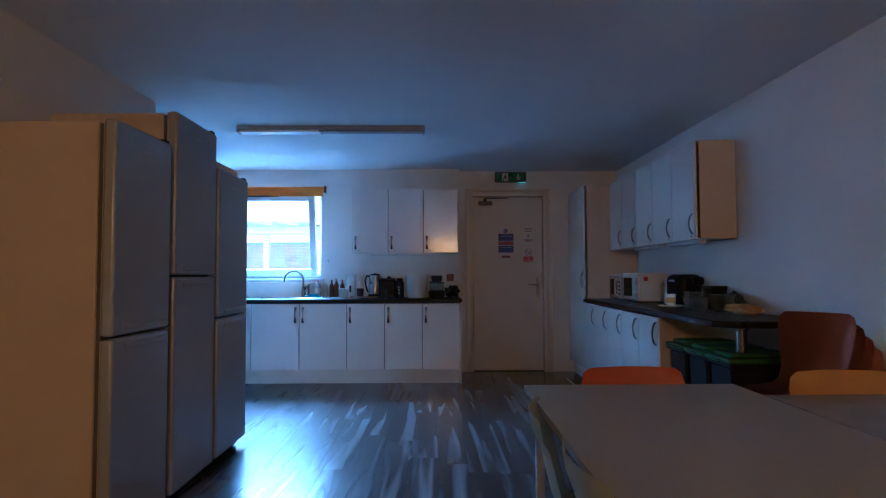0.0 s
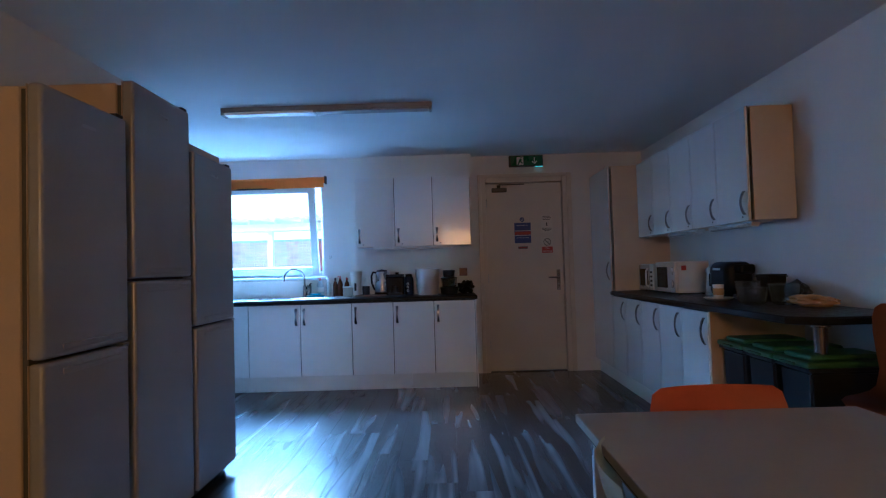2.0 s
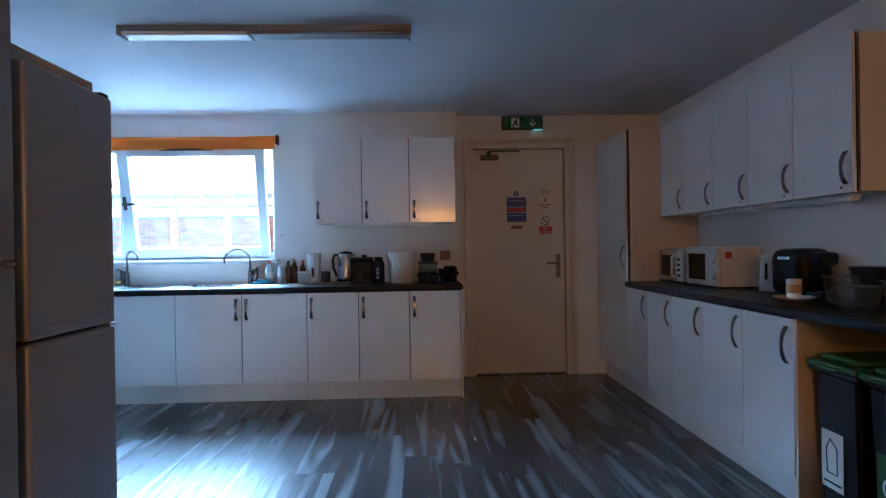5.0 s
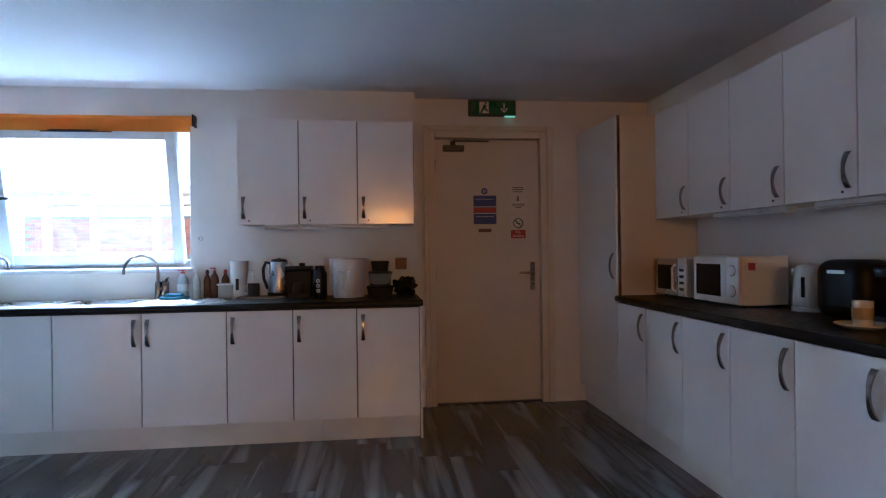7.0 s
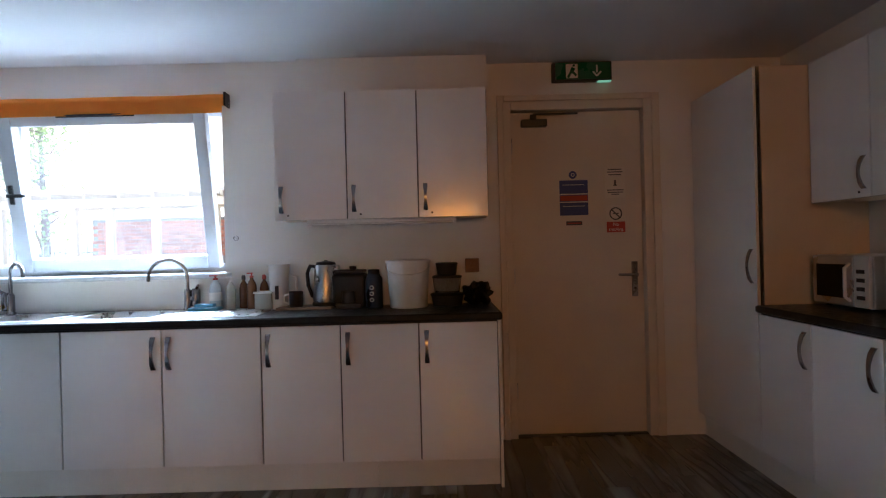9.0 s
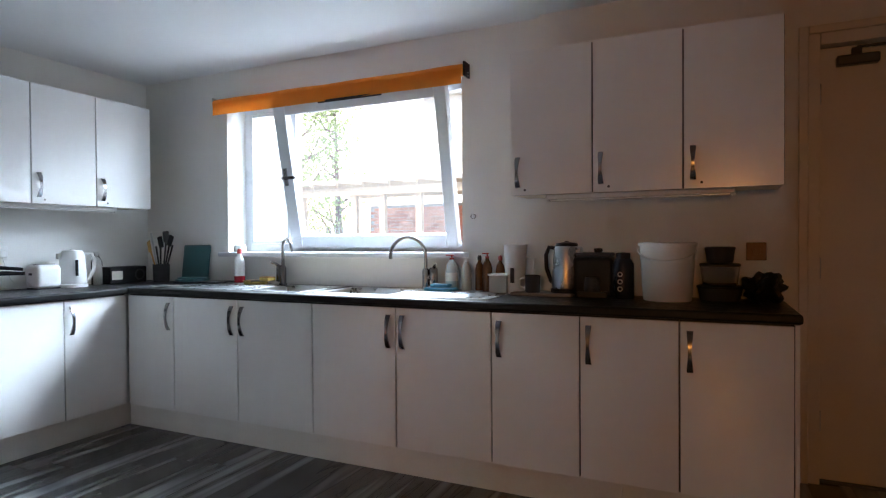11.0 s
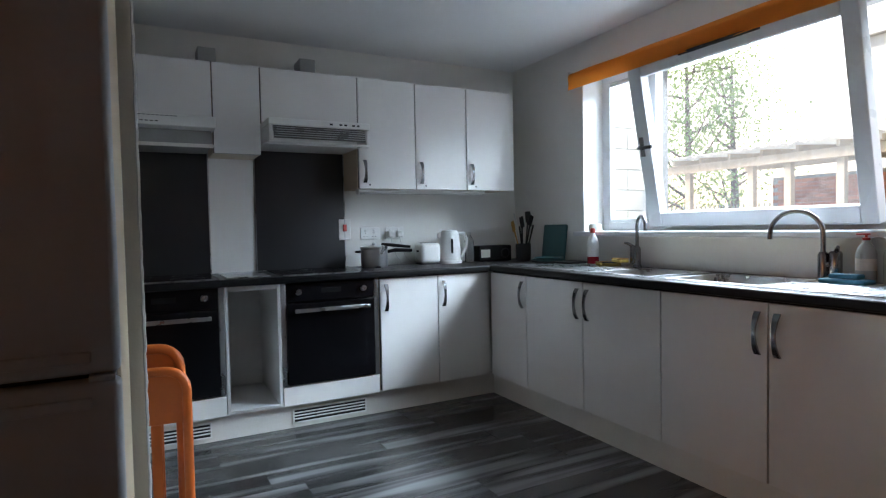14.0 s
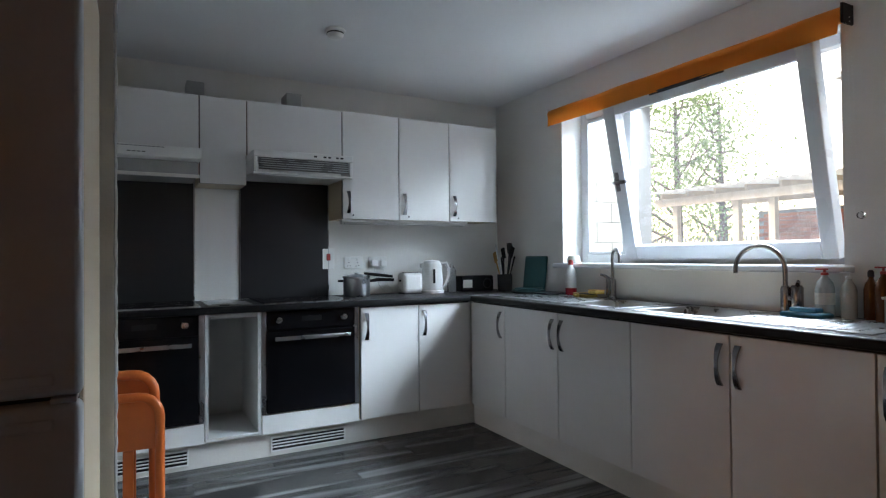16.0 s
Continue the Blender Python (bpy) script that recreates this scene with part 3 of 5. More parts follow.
part("closer_track", box(0.66, 0.70, YD + 0.01, YD + 0.03, 2.066, 2.10, 0.003), M_DGREY, cl)


def notice(name, boxes, label):
    n = thing(name, pose(0, YD + 0.0492, 0), label, "sign")
    for k, (x0, x1, z0, z1, m_, nm) in enumerate(boxes):
        part(nm, box(x0, x1, -0.0012 - 0.0004 * k, 0.0, z0, z1), m_, n, smooth=0)
    return n


bars = [(0.846, 1.032, 1.44, 1.67, M_BLUE, "sheet"), (0.848, 1.030, 1.576, 1.582, M_PAPER, "text_bar"), (0.850, 1.028, 1.535, 1.570, M_RED, "red_band"),
        (0.848, 1.030, 1.524, 1.530, M_PAPER, "text_bar")]
for z in (1.640, 1.500):
    bars.append((0.866, 1.010, z - 0.0015, z + 0.0015, M_PAPER, "text_bar"))
notice("fire_notice", bars, "blue and red fire action notice on the door")
n_ = thing("round_sticker", pose(0.935, YD + 0.0486, 1.705, 90), "small round dark sticker above the fire notice", "sign")
part("disc", lathe([(0, 0), (0.026, 0), (0.026, 0.0012), (0, 0.0012)], 20), M_BLUE, n_)
part("disc_mark", lathe([(0.008, 0.001), (0.012, 0.001), (0.012, 0.0018), (0.008, 0.0018)], 16), M_PAPER, n_)
notice("door_sticker", [(0.885, 0.990, 1.375, 1.402, M_INK, "sheet"), (0.893, 0.982, 1.385, 1.392, M_RED, "text_bar")], "dark narrow sticker with faint print")
lines = [(1.146, 1.276, 1.548, 1.752, M_FADED, "sheet")]
for z, w in ((1.735, 0.045), (1.718, 0.05), (1.700, 0.042), (1.60, 0.055), (1.585, 0.05), (1.572, 0.025)):
    lines.append((1.211 - w, 1.211 + w, z - 0.003, z + 0.003, M_INK, "text_bar"))
lines.append((1.205, 1.217, 1.63, 1.665, M_INK, "arrow_bar"))
lines.append((1.200, 1.222, 1.627, 1.634, M_INK, "arrow_head"))
notice("paper_notice", lines, "white paper notice with faint printed lines")
ns = notice("no_smoking_sign", [(1.146, 1.276, 1.318, 1.50, M_FADED, "sheet"), (1.150, 1.272, 1.322, 1.392, M_RED, "red_panel")],
            "white no smoking sign with a red panel")
bm = bm_lathe(bmesh.new(), [(0.034, 0), (0.042, 0), (0.042, 0.0014), (0.034, 0.0014)], 28)
part("ring", bm, M_INK, ns).matrix_basis = pose(1.211, -0.0018, 1.445, 90)
bm = bmesh.new()
bm_box(bm, -0.036, 0.036, -0.0012, 0, -0.004, 0.004, m=pose(0, 0, 0, 0, 45))
bm_box(bm, -0.02, 0.02, -0.001, 0, -0.003, 0.003)
part("bar", bm, M_INK, ns).matrix_basis = pose(1.211, -0.0018, 1.445)


def words(text, size, m, material, parent, name="lettering"):
    c = bpy.data.curves.new(name, "FONT")
    c.body, c.size, c.extrude, c.align_x, c.align_y = text, size, 0.0003, "CENTER", "CENTER"
    c.materials.append(material)
    o = new(name, c)
    o.parent = parent
    o.matrix_basis = m
    return o


words("No", 0.030, pose(1.211, -0.0024, 1.374, 90), M_PAPER, ns)
words("smoking", 0.028, pose(1.211, -0.0024, 1.342, 90), M_PAPER, ns)
# exit sign
ex = thing("exit_sign", pose(0.99, YD - 0.05, 2.355), "green running man exit sign above the door", "sign")
part("sign_case", box(-0.19, 0.19, 0.0, 0.048, -0.062, 0.062, 0.006), M_DGREY, ex)
part("sign_face", box(-0.172, 0.18, -0.003, 0.0, -0.052, 0.054), M_EXIT, ex)
bm = bmesh.new()
bm_box(bm, -0.105, -0.03, -0.006, -0.0035, -0.045, 0.045)
part("door_symbol", bm, M_PAPER, ex, smooth=0)
bm = bmesh.new()
bm_box(bm, -0.012, 0.012, -0.002, 0, -0.014, 0.022, m=pose(-0.067, -0.007, 0, 0, 25))
bm_box(bm, -0.008, 0.008, -0.002, 0, -0.04, 0.0, m=pose(-0.074, -0.007, -0.008, 0, 30))
bm_box(bm, -0.007, 0.007, -0.002, 0, -0.03, 0.0, m=pose(-0.06, -0.007, -0.008, 0, -40))
bm_lathe(bm, [(0, 0), (0.008, 0), (0.008, 0.002), (0, 0.002)], 10)
bmesh.ops.transform(bm, matrix=pose(-0.055, -0.007, 0.034, 90), verts=bm.verts[-22:])
part("figure_symbol", bm, M_EXIT, ex, smooth=0)
bm = bmesh.new()
bm_box(bm, 0.088, 0.098, -0.006, -0.0035, -0.012, 0.036)
for s in (-1, 1):
    bm_box(bm, -0.005, 0.005, -0.0025, 0, 0, 0.04, m=pose(0.093, -0.0036, -0.034, 0, 42 * s))
part("arrow_symbol", bm, M_PAPER, ex, smooth=0)
part("sign_lamp_edge", box(0.10, 0.185, -0.004, 0.03, -0.068, -0.0625), M_SIGNGLOW, ex, "glowing green lower edge")

# ---- ceiling fittings ----
M_DIFF = mat("prismatic_diffuser", (0.80, 0.81, 0.80), 0.16, var=0.04, bump=0.03, bscale=300, coat=0.4)
M_TRAY = mat("grey_batten_metal", (0.30, 0.31, 0.32), 0.4, metal=0.3, var=0.08)


def batten(m, label):
    """A grey tray; its cover is white where the window reflects, dull grey beside it."""
    b = thing("batten_light", m, label, "ceiling light")
    part("housing", box(-0.79, 0.79, -0.045, 0.045, -0.034, 0.0, 0.004), M_TRAY, b)
    # the window's reflection is put into the colours of the two cover parts
    part("reflecting_cover", box(-0.765, -0.09, -0.05, 0.05, -0.056, -0.035, 0.010, 4), M_DIFF, b, "glossy cover part coloured white for the window reflection")
    part("plain_cover", box(-0.084, 0.765, -0.046, 0.046, -0.053, -0.035, 0.008, 4), M_TRAY, b, "cover part coloured grey beyond the window reflection")
    for x in (-0.778, -0.087, 0.778):
        part("end_cap", box(x - 0.010, x + 0.010, -0.053, 0.053, -0.059, -0.0345, 0.006), M_TRAY, b)
    return b


batten(pose(-0.79, 5.03, ZC), "long unlit fluorescent batten on the ceiling")
bk_ = thing("bulkhead_lamp", pose(0.36, YS, 1.95), "wide warm bulkhead lamp lit on the end wall", "wall lamp")
part("back_plate", box(-0.52, 0.52, 0.0, 0.05, -0.27, 0.17, 0.01), M_WHITE, bk_)
part("opal_cover", box(-0.49, 0.49, 0.051, 0.14, -0.25, 0.15, 0.02, 3), M_BATTENGLOW, bk_)
sm = thing("smoke_detector", pose(-2.955, 5.347, ZC), "white round smoke detector on the ceiling", "detector")
part("base", lathe([(0, 0), (0.055, 0), (0.055, -0.014), (0.05, -0.016), (0, -0.016)], 28), M_WHITE, sm)
part("head", lathe([(0.046, -0.017), (0.046, -0.030), (0.036, -0.046), (0.02, -0.052), (0, -0.052)], 28), M_WHITE, sm)
part("grille_ring", lathe([(0.0462, -0.020), (0.0475, -0.020), (0.0475, -0.027), (0.0462, -0.027)], 28), M_DGREY, sm)


# ---- fridges ----
def fridge(y0, y1, h, split, label, cap=0.0, swing="hi"):
    """Front face at local x = 0, facing +x; the body goes back to -x."""
    w = y1 - y0
    f = thing("fridge_freezer", pose(-1.24, y0, 0), label, "fridge", "row of fridge freezers")
    part("body", box(-0.66, -0.075, 0.004, w - 0.004, 0.045, h - 0.01 + cap, 0.008), M_FRSIDE, f, "enamelled steel body coloured cream as if lit warm")
    part("toe_grille", box(-0.10, -0.06, 0.02, w - 0.02, 0.01, 0.06, 0.003), M_DGREY, f)
    part("gasket", box(-0.073, -0.054, 0.012, w - 0.012, 0.06, h - 0.02), M_GASKET, f)
    for z0, z1 in ((0.062, split - 0.006), (split + 0.006, h)):
        d = part("fridge_door", box(-0.052, 0.0, 0.003, w - 0.003, z0, z1, 0.014, 4), M_FRIDGE, f, "silver grey painted door")
        # thin strip in the same warm-lit colour along the door's edge
        part("door_edge_warm_strip", box(-0.0535, -0.0518, 0.006, w - 0.006, z0 + 0.004, z1 - 0.004), M_FRSIDE, d)
        gz = z1 - 0.05 if z1 < h else z0 + 0.022
        part("grip", box(-0.008, 0.004, 0.10, w - 0.05, gz, gz + 0.022, 0.004), M_FRIDGE, d)
    part("hinge", box(-0.055, 0.006, w - 0.055, w - 0.012, split - 0.005, split + 0.005, 0.002), M_STEEL, f)
    part("hinge", box(-0.075, -0.01, w - 0.06, w - 0.01, h + 0.001, h + 0.016, 0.004), M_DGREY, f)
    part("badge", box(0.0002, 0.0025, w * 0.42, w * 0.58, h - 0.10, h - 0.088, 0.001), M_STEEL, f)
    for yy in (0.06, w - 0.06):
        for xx in (-0.6, -0.12):
            part("foot", lathe([(0, 0), (0.02, 0), (0.02, 0.04), (0.012, 0.045), (0, 0.045)], 12, xx, yy), M_BLACK, f)
    return f


fridge(2.605, 3.118, 1.845, 0.917, "tall silver fridge freezer, sides coloured cream as if lit warm")
fridge(3.165, 3.708, 2.035, 1.176, "tallest silver fridge freezer, sides coloured cream as if lit warm")
fridge(3.752, 4.288, 1.845, 0.913, "silver fridge freezer with chrome hinge beside the partition", cap=0.08)


# ---- cookers and hoods on the west wall ----
LW = 90


def oven(y0, label):
    o = thing("built_in_oven", pose(-3.40, y0, 0, 0, 0, LW), label, "oven", "built-in ovens")
    w = 0.60
    part("body", box(0.005, w - 0.005, 0.03, 0.55, 0.27, 0.866), M_DGREY, o)
    for a, b in ((0.0, 0.028), (w - 0.028, w)):
        part("side_trim", box(a + 0.001, b - 0.001, 0.0, 0.028, 0.262, 0.866, 0.002), M_STEEL, o, "brushed steel trim")
    pn = part("control_panel", box(0.03, w - 0.03, -0.002, 0.026, 0.755, 0.864, 0.003), M_BLACKGLASS, o, "black glass control panel")
    for x in (0.10, 0.50):
        kn = part("knob", lathe([(0, 0), (0.019, 0), (0.021, 0.006), (0.017, 0.026), (0, 0.028)], 20), M_STEEL, pn)
        kn.matrix_basis = pose(x, -0.002, 0.815, 90)
    part("display", box(0.24, 0.36, -0.0035, -0.0018, 0.80, 0.83), M_BLACK, pn)
    dd = part("oven_door", box(0.03, w - 0.03, -0.012, 0.026, 0.268, 0.748, 0.004), M_BLACKGLASS, o, "black glass oven door")
    part("door_window", box(0.09, w - 0.09, -0.0135, -0.0118, 0.33, 0.64, 0.0005), M_BLACKGLASS, dd)
    hb = bmesh.new()
    bm_box(hb, 0.07, w - 0.07, -0.055, -0.040, 0.695, 0.718, 0.004)
    for x in (0.09, w - 0.105):
        bm_box(hb, x, x + 0.015, -0.042, -0.010, 0.699, 0.714)
    part("door_handle", hb, M_STEEL, dd, "flat brushed steel bar handle")
    part("filler_panel", box(0.002, w - 0.002, 0.0, 0.018, 0.145, 0.258, 0.0025), M_GLOSS, o, "gloss white strip below the oven")
    return o


oven(5.03, "black glass built-in oven with steel bar handle")
oven(4.12, "black glass built-in oven beside the open niche")
ni = thing("open_base_cabinet", pose(-3.40, 4.722, 0, 0, 0, LW), "narrow white floor cabinet with its door missing", "cabinet", "")
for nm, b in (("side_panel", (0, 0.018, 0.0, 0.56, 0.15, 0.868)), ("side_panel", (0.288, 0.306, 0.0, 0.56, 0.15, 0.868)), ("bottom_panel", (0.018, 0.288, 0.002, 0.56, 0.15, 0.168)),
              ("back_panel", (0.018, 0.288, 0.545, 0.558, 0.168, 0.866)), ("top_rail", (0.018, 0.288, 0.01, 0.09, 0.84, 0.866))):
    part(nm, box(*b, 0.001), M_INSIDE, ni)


def vent(y0, y1):
    v = thing("plinth_vent", pose(-3.446, y0, 0, 0, 0, LW), "slotted white plinth vent under the oven", "vent", "plinth vents")
    w = y1 - y0
    part("backing", box(0.004, w - 0.004, -0.003, -0.0005, 0.032, 0.108), M_BLACK, v)
    for b in ((0, w, 0.026, 0.034), (0, w, 0.106, 0.114), (0, 0.008, 0.034, 0.106), (w - 0.008, w, 0.034, 0.106)):
        part("vent_frame", box(b[0], b[1], -0.010, -0.0005, b[2], b[3], 0.001), M_WHITE, v)
    for k in range(3):
        part("slat", box(0.008, w - 0.008, -0.009, -0.003, 0.050 + k * 0.018, 0.056 + k * 0.018), M_WHITE, v)


vent(5.09, 5.55)
vent(4.20, 4.64)
for y0, y1 in ((4.13, 4.718), (4.994, 5.607)):
    s_ = thing("splashback", pose(XL, y0, 0.912, 0, 0, LW), "dark stained steel splashback behind the hob", "splashback", "splashbacks")
    part("sheet", box(0, y1 - y0, -0.008, -0.001, 0, 0.80, 0.001), M_DARKSTEEL, s_)
    for x in (0.001, y1 - y0 - 0.007):
        part("edge_strip", box(x, x + 0.006, -0.0105, -0.0085, 0, 0.80), M_STEEL, s_)
for y0 in (5.045, 4.14):
    h_ = thing("ceramic_hob", pose(-3.90, y0, 0.9105), "black ceramic glass hob set in the worktop", "hob", "hobs")
    part("glass", box(0, 0.50, 0, 0.56, 0, 0.006, 0.002), M_BLACKGLASS, h_)
    for x, y, r in ((0.13, 0.15, 0.085), (0.13, 0.41, 0.07), (0.37, 0.15, 0.07), (0.37, 0.41, 0.09)):
        part("cooking_zone", lathe([(r - 0.003, 0.0062), (r, 0.0062), (r, 0.0066), (r - 0.003, 0.0066)], 28, x, y), M_DGREY, h_)
    part("front_trim", box(0.4995, 0.503, 0, 0.56, 0, 0.007), M_STEEL, h_)
solid("chopping_sheet", box(-3.87, -3.43, 4.745, 4.985, 0.911, 0.917, 0.002), M_STEEL, "thin pale worktop saver between the hobs", "worktop saver")
# canopy hoods
M_DUCT = mat("grey_duct", (0.36, 0.36, 0.35), 0.6)
M_MESH = mat("greasy_mesh", (0.16, 0.16, 0.16), 0.5, metal=0.6, var=0.2, scale=60)
hd1 = thing("cooker_hood", pose(-3.635, 4.12, 0, 0, 0, LW), "white canopy cooker hood above the splashback", "cooker hood", "cooker hoods")
part("hood_body", box(0.001, 0.596, -0.17, 0.31, 1.752, 1.815, 0.005), M_WHITE, hd1)
part("hood_recess", box(0.012, 0.585, -0.06, 0.30, 1.664, 1.7515, 0.004), M_DUCT, hd1, "grey recessed underside")
part("hood_lip", box(0.003, 0.594, -0.075, -0.0605, 1.655, 1.675, 0.003), M_PLINTH, hd1)
for k in range(14):
    part("slot", box(0.10 + k * 0.022, 0.116 + k * 0.022, -0.1725, -0.1695, 1.803, 1.806), M_BLACK, hd1)
for k in range(4):
    part("switch", box(0.22 + k * 0.024, 0.236 + k * 0.024, -0.173, -0.1695, 1.771, 1.776, 0.001), M_DGREY, hd1)
hd2 = thing("cooker_hood", pose(-3.635, 4.992, 0, 0, 0, LW), "white cooker hood with its visor pulled open", "cooker hood", "cooker hoods")
part("hood_body", box(0.002, 0.612, -0.03, 0.31, 1.70, 1.826, 0.005), M_WHITE, hd2)
part("visor", box(0.0, 0.614, -0.222, -0.031, 1.785, 1.826, 0.006, 3), M_WHITE, hd2)
part("filter", box(0.03, 0.585, -0.003, 0.003, -0.075, 0.0), M_MESH, hd2, "grey mesh filter").matrix_basis = pose(0, -0.205, 1.7835, -14)
for k in range(5):
    part("filter_rib", box(0.03, 0.585, -0.006, -0.0032, -0.068 + k * 0.014, -0.064 + k * 0.014), M_STEEL, hd2).matrix_basis = pose(0, -0.205, 1.7835, -14)
for x in (0.002, 0.592):
    part("cheek", box(0, 0.02, -0.012, 0.17, -0.088, 0.0, 0.004), M_WHITE, hd2).matrix_basis = pose(x, -0.205, 1.7845)
part("lip", box(0.0, 0.614, -0.215, -0.185, 1.684, 1.696, 0.003), M_WHITE, hd2)
for x in (0.36, 0.42, 0.45, 0.50, 0.53):
    part("switch", box(x, x + 0.018, -0.2245, -0.2215, 1.801, 1.811, 0.001), M_DGREY, hd2)
for y in (4.70, 5.29):
    solid("duct_collar", box(-3.80, -3.65, y - 0.05, y + 0.05, 2.166, 2.25, 0.006), M_DUCT, "short grey duct collar on top of the cabinet", "duct", group="duct collars")


# under-cabinet strips
def strip(m, length, label="slim unlit strip light under the wall cabinet"):
    s = thing("strip_light", m, label, "strip light", "under-cabinet lights")
    part("housing", box(0, length, 0.0, 0.06, -0.022, 0.0, 0.004), M_WHITE, s)
    part("tube_cover", box(0.02, length - 0.02, 0.006, 0.04, -0.032, -0.0225, 0.004), M_DIFF, s)
    for x in (0, length - 0.014):
        part("end_cap", box(x, x + 0.014, 0.002, 0.05, -0.034, -0.0225, 0.002), M_WHITE, s)


strip(pose(-0.70, 6.76, 1.4245), 0.85)
strip(pose(-3.72, 5.63, 1.4445, 0, 0, 90), 1.0)
strip(pose(2.06, 5.90, 1.4315, 0, 0, -90), 0.62)
strip(pose(2.06, 5.10, 1.4315, 0, 0, -90), 0.62)


# ---- sockets and switches ----
def socket(m, label, red=False, w=0.146, h=0.086):
    s = thing("wall_socket", m, label, "socket")
    part("plate", box(0, w, -0.010, -0.001, 0, h, 0.003), M_WHITE, s)
    if red:
        part("rocker", box(w / 2 - 0.014, w / 2 + 0.014, -0.016, -0.0095, h * 0.42, h * 0.75, 0.003), M_RED, s, "red rocker switch")
    else:
        for x in (0.03, w - 0.052):
            part("rocker", box(x, x + 0.018, -0.014, -0.0095, h - 0.03, h - 0.012, 0.002), M_WHITE, s)
        for x in (0.036, w - 0.045):
            for dx, dz in ((0, 0.042), (-0.011, 0.018), (0.011, 0.018)):
                part("pin_hole", box(x + dx - 0.003, x + dx + 0.003, -0.0105, -0.0095, dz, dz + 0.005), M_BLACK, s)
    return s


socket(pose(XL, 5.56, 1.10, 0, 0, LW), "white cooker switch with a red rocker", True, 0.086, 0.146)
socket(pose(XL, 5.72, 1.10, 0, 0, LW), "white double socket above the worktop")
socket(pose(XL, 5.91, 1.10, 0, 0, LW), "white double socket with two plugs in it")
for y in (5.945, 6.015):
    pl = thing("plug", pose(XL + 0.011, y, 1.135, 0, 0, LW), "white plug with its flex trailing to the worktop", "plug", "plugs in the socket")
    part("body", box(-0.024, 0.024, -0.036, 0.0, -0.024, 0.024, 0.010, 3), M_WHITE, pl)
    part("flex", tube([(0, -0.02, -0.024), (0.01, -0.03, -0.08), (0.03, -0.05, -0.16), (0.07, -0.04, -0.205), (0.14, -0.05, -0.217)], 0.0035, 8), M_WHITE, pl)
fs = thing("cooker_switch", pose(0.205, YB - 0.051, 1.095), "brass switch plate on the boxing above the worktop", "switch")
M_BRASS = mat("brass_plate", (0.10, 0.05, 0.03), 0.4, metal=0.3)
part("plate", box(0, 0.085, -0.008, 0, 0, 0.085, 0.003), M_BRASS, fs)
part("rocker", box(0.03, 0.06, -0.014, -0.0075, 0.03, 0.055, 0.002), M_BRASS, fs)

# ---- sinks and taps ----
def sink(x0, x1, drain, label):
    s = thing("inset_sink", pose(0, 0, 0), label, "sink", "inset sinks")
    lo, hi = (drain, x1 + 0.03) if drain < x0 else (x0 - 0.03, drain)
    y0, y1, z = 6.525, 6.985, 0.9105
    bm = bmesh.new()
    for b in ((lo, x0, y0, y1), (x1, hi, y0, y1), (x0, x1, y0, BY0), (x0, x1, BY1, y1)):
        bm_box(bm, b[0], b[1], b[2], b[3], z, z + 0.003)
    part("rim", bm, M_STEEL, s, smooth=0)
    t = 0.0015
    bm = bmesh.new()
    a = [bm.verts.new((x, y, z + 0.002)) for x, y in ((x0, BY0), (x1, BY0), (x1, BY1), (x0, BY1))]
    c = [bm.verts.new((x, y, z - 0.15)) for x, y in ((x0 + 0.02, BY0 + 0.02), (x1 - 0.02, BY0 + 0.02), (x1 - 0.02, BY1 - 0.02), (x0 + 0.02, BY1 - 0.02))]
    for k in range(4):
        bm.faces.new((a[k], a[(k + 1) % 4], c[(k + 1) % 4], c[k]))
    bm.faces.new(c)
    bmesh.ops.bevel(bm, geom=[e for e in bm.edges if any(v in c for v in e.verts)], offset=0.015, segments=3, affect="EDGES")
    bmesh.ops.solidify(bm, geom=list(bm.faces), thickness=0.002)
    part("bowl", bm, M_STEEL, s)
    part("waste", lathe([(0.0, 0), (0.03, 0), (0.035, 0.003), (0.0, 0.003)], 20, (x0 + x1) / 2, 6.74), M_CHROME, s).location.z = z - 0.147
    d0, d1 = (lo + 0.05, x0 - 0.04) if drain < x0 else (x1 + 0.04, hi - 0.05)
    for k in range(8):
        yy = 6.59 + k * 0.043
        part("drainer_ridge", box(d0, d1, yy - 0.008, yy + 0.008, z + 0.003, z + 0.007, 0.003), M_STEEL, s)
    return s


sink(*BOWLS[0], -3.26, "stainless steel sink with a ridged drainer")
sink(*BOWLS[1], -0.93, "stainless steel sink with a drainer near the bottles")


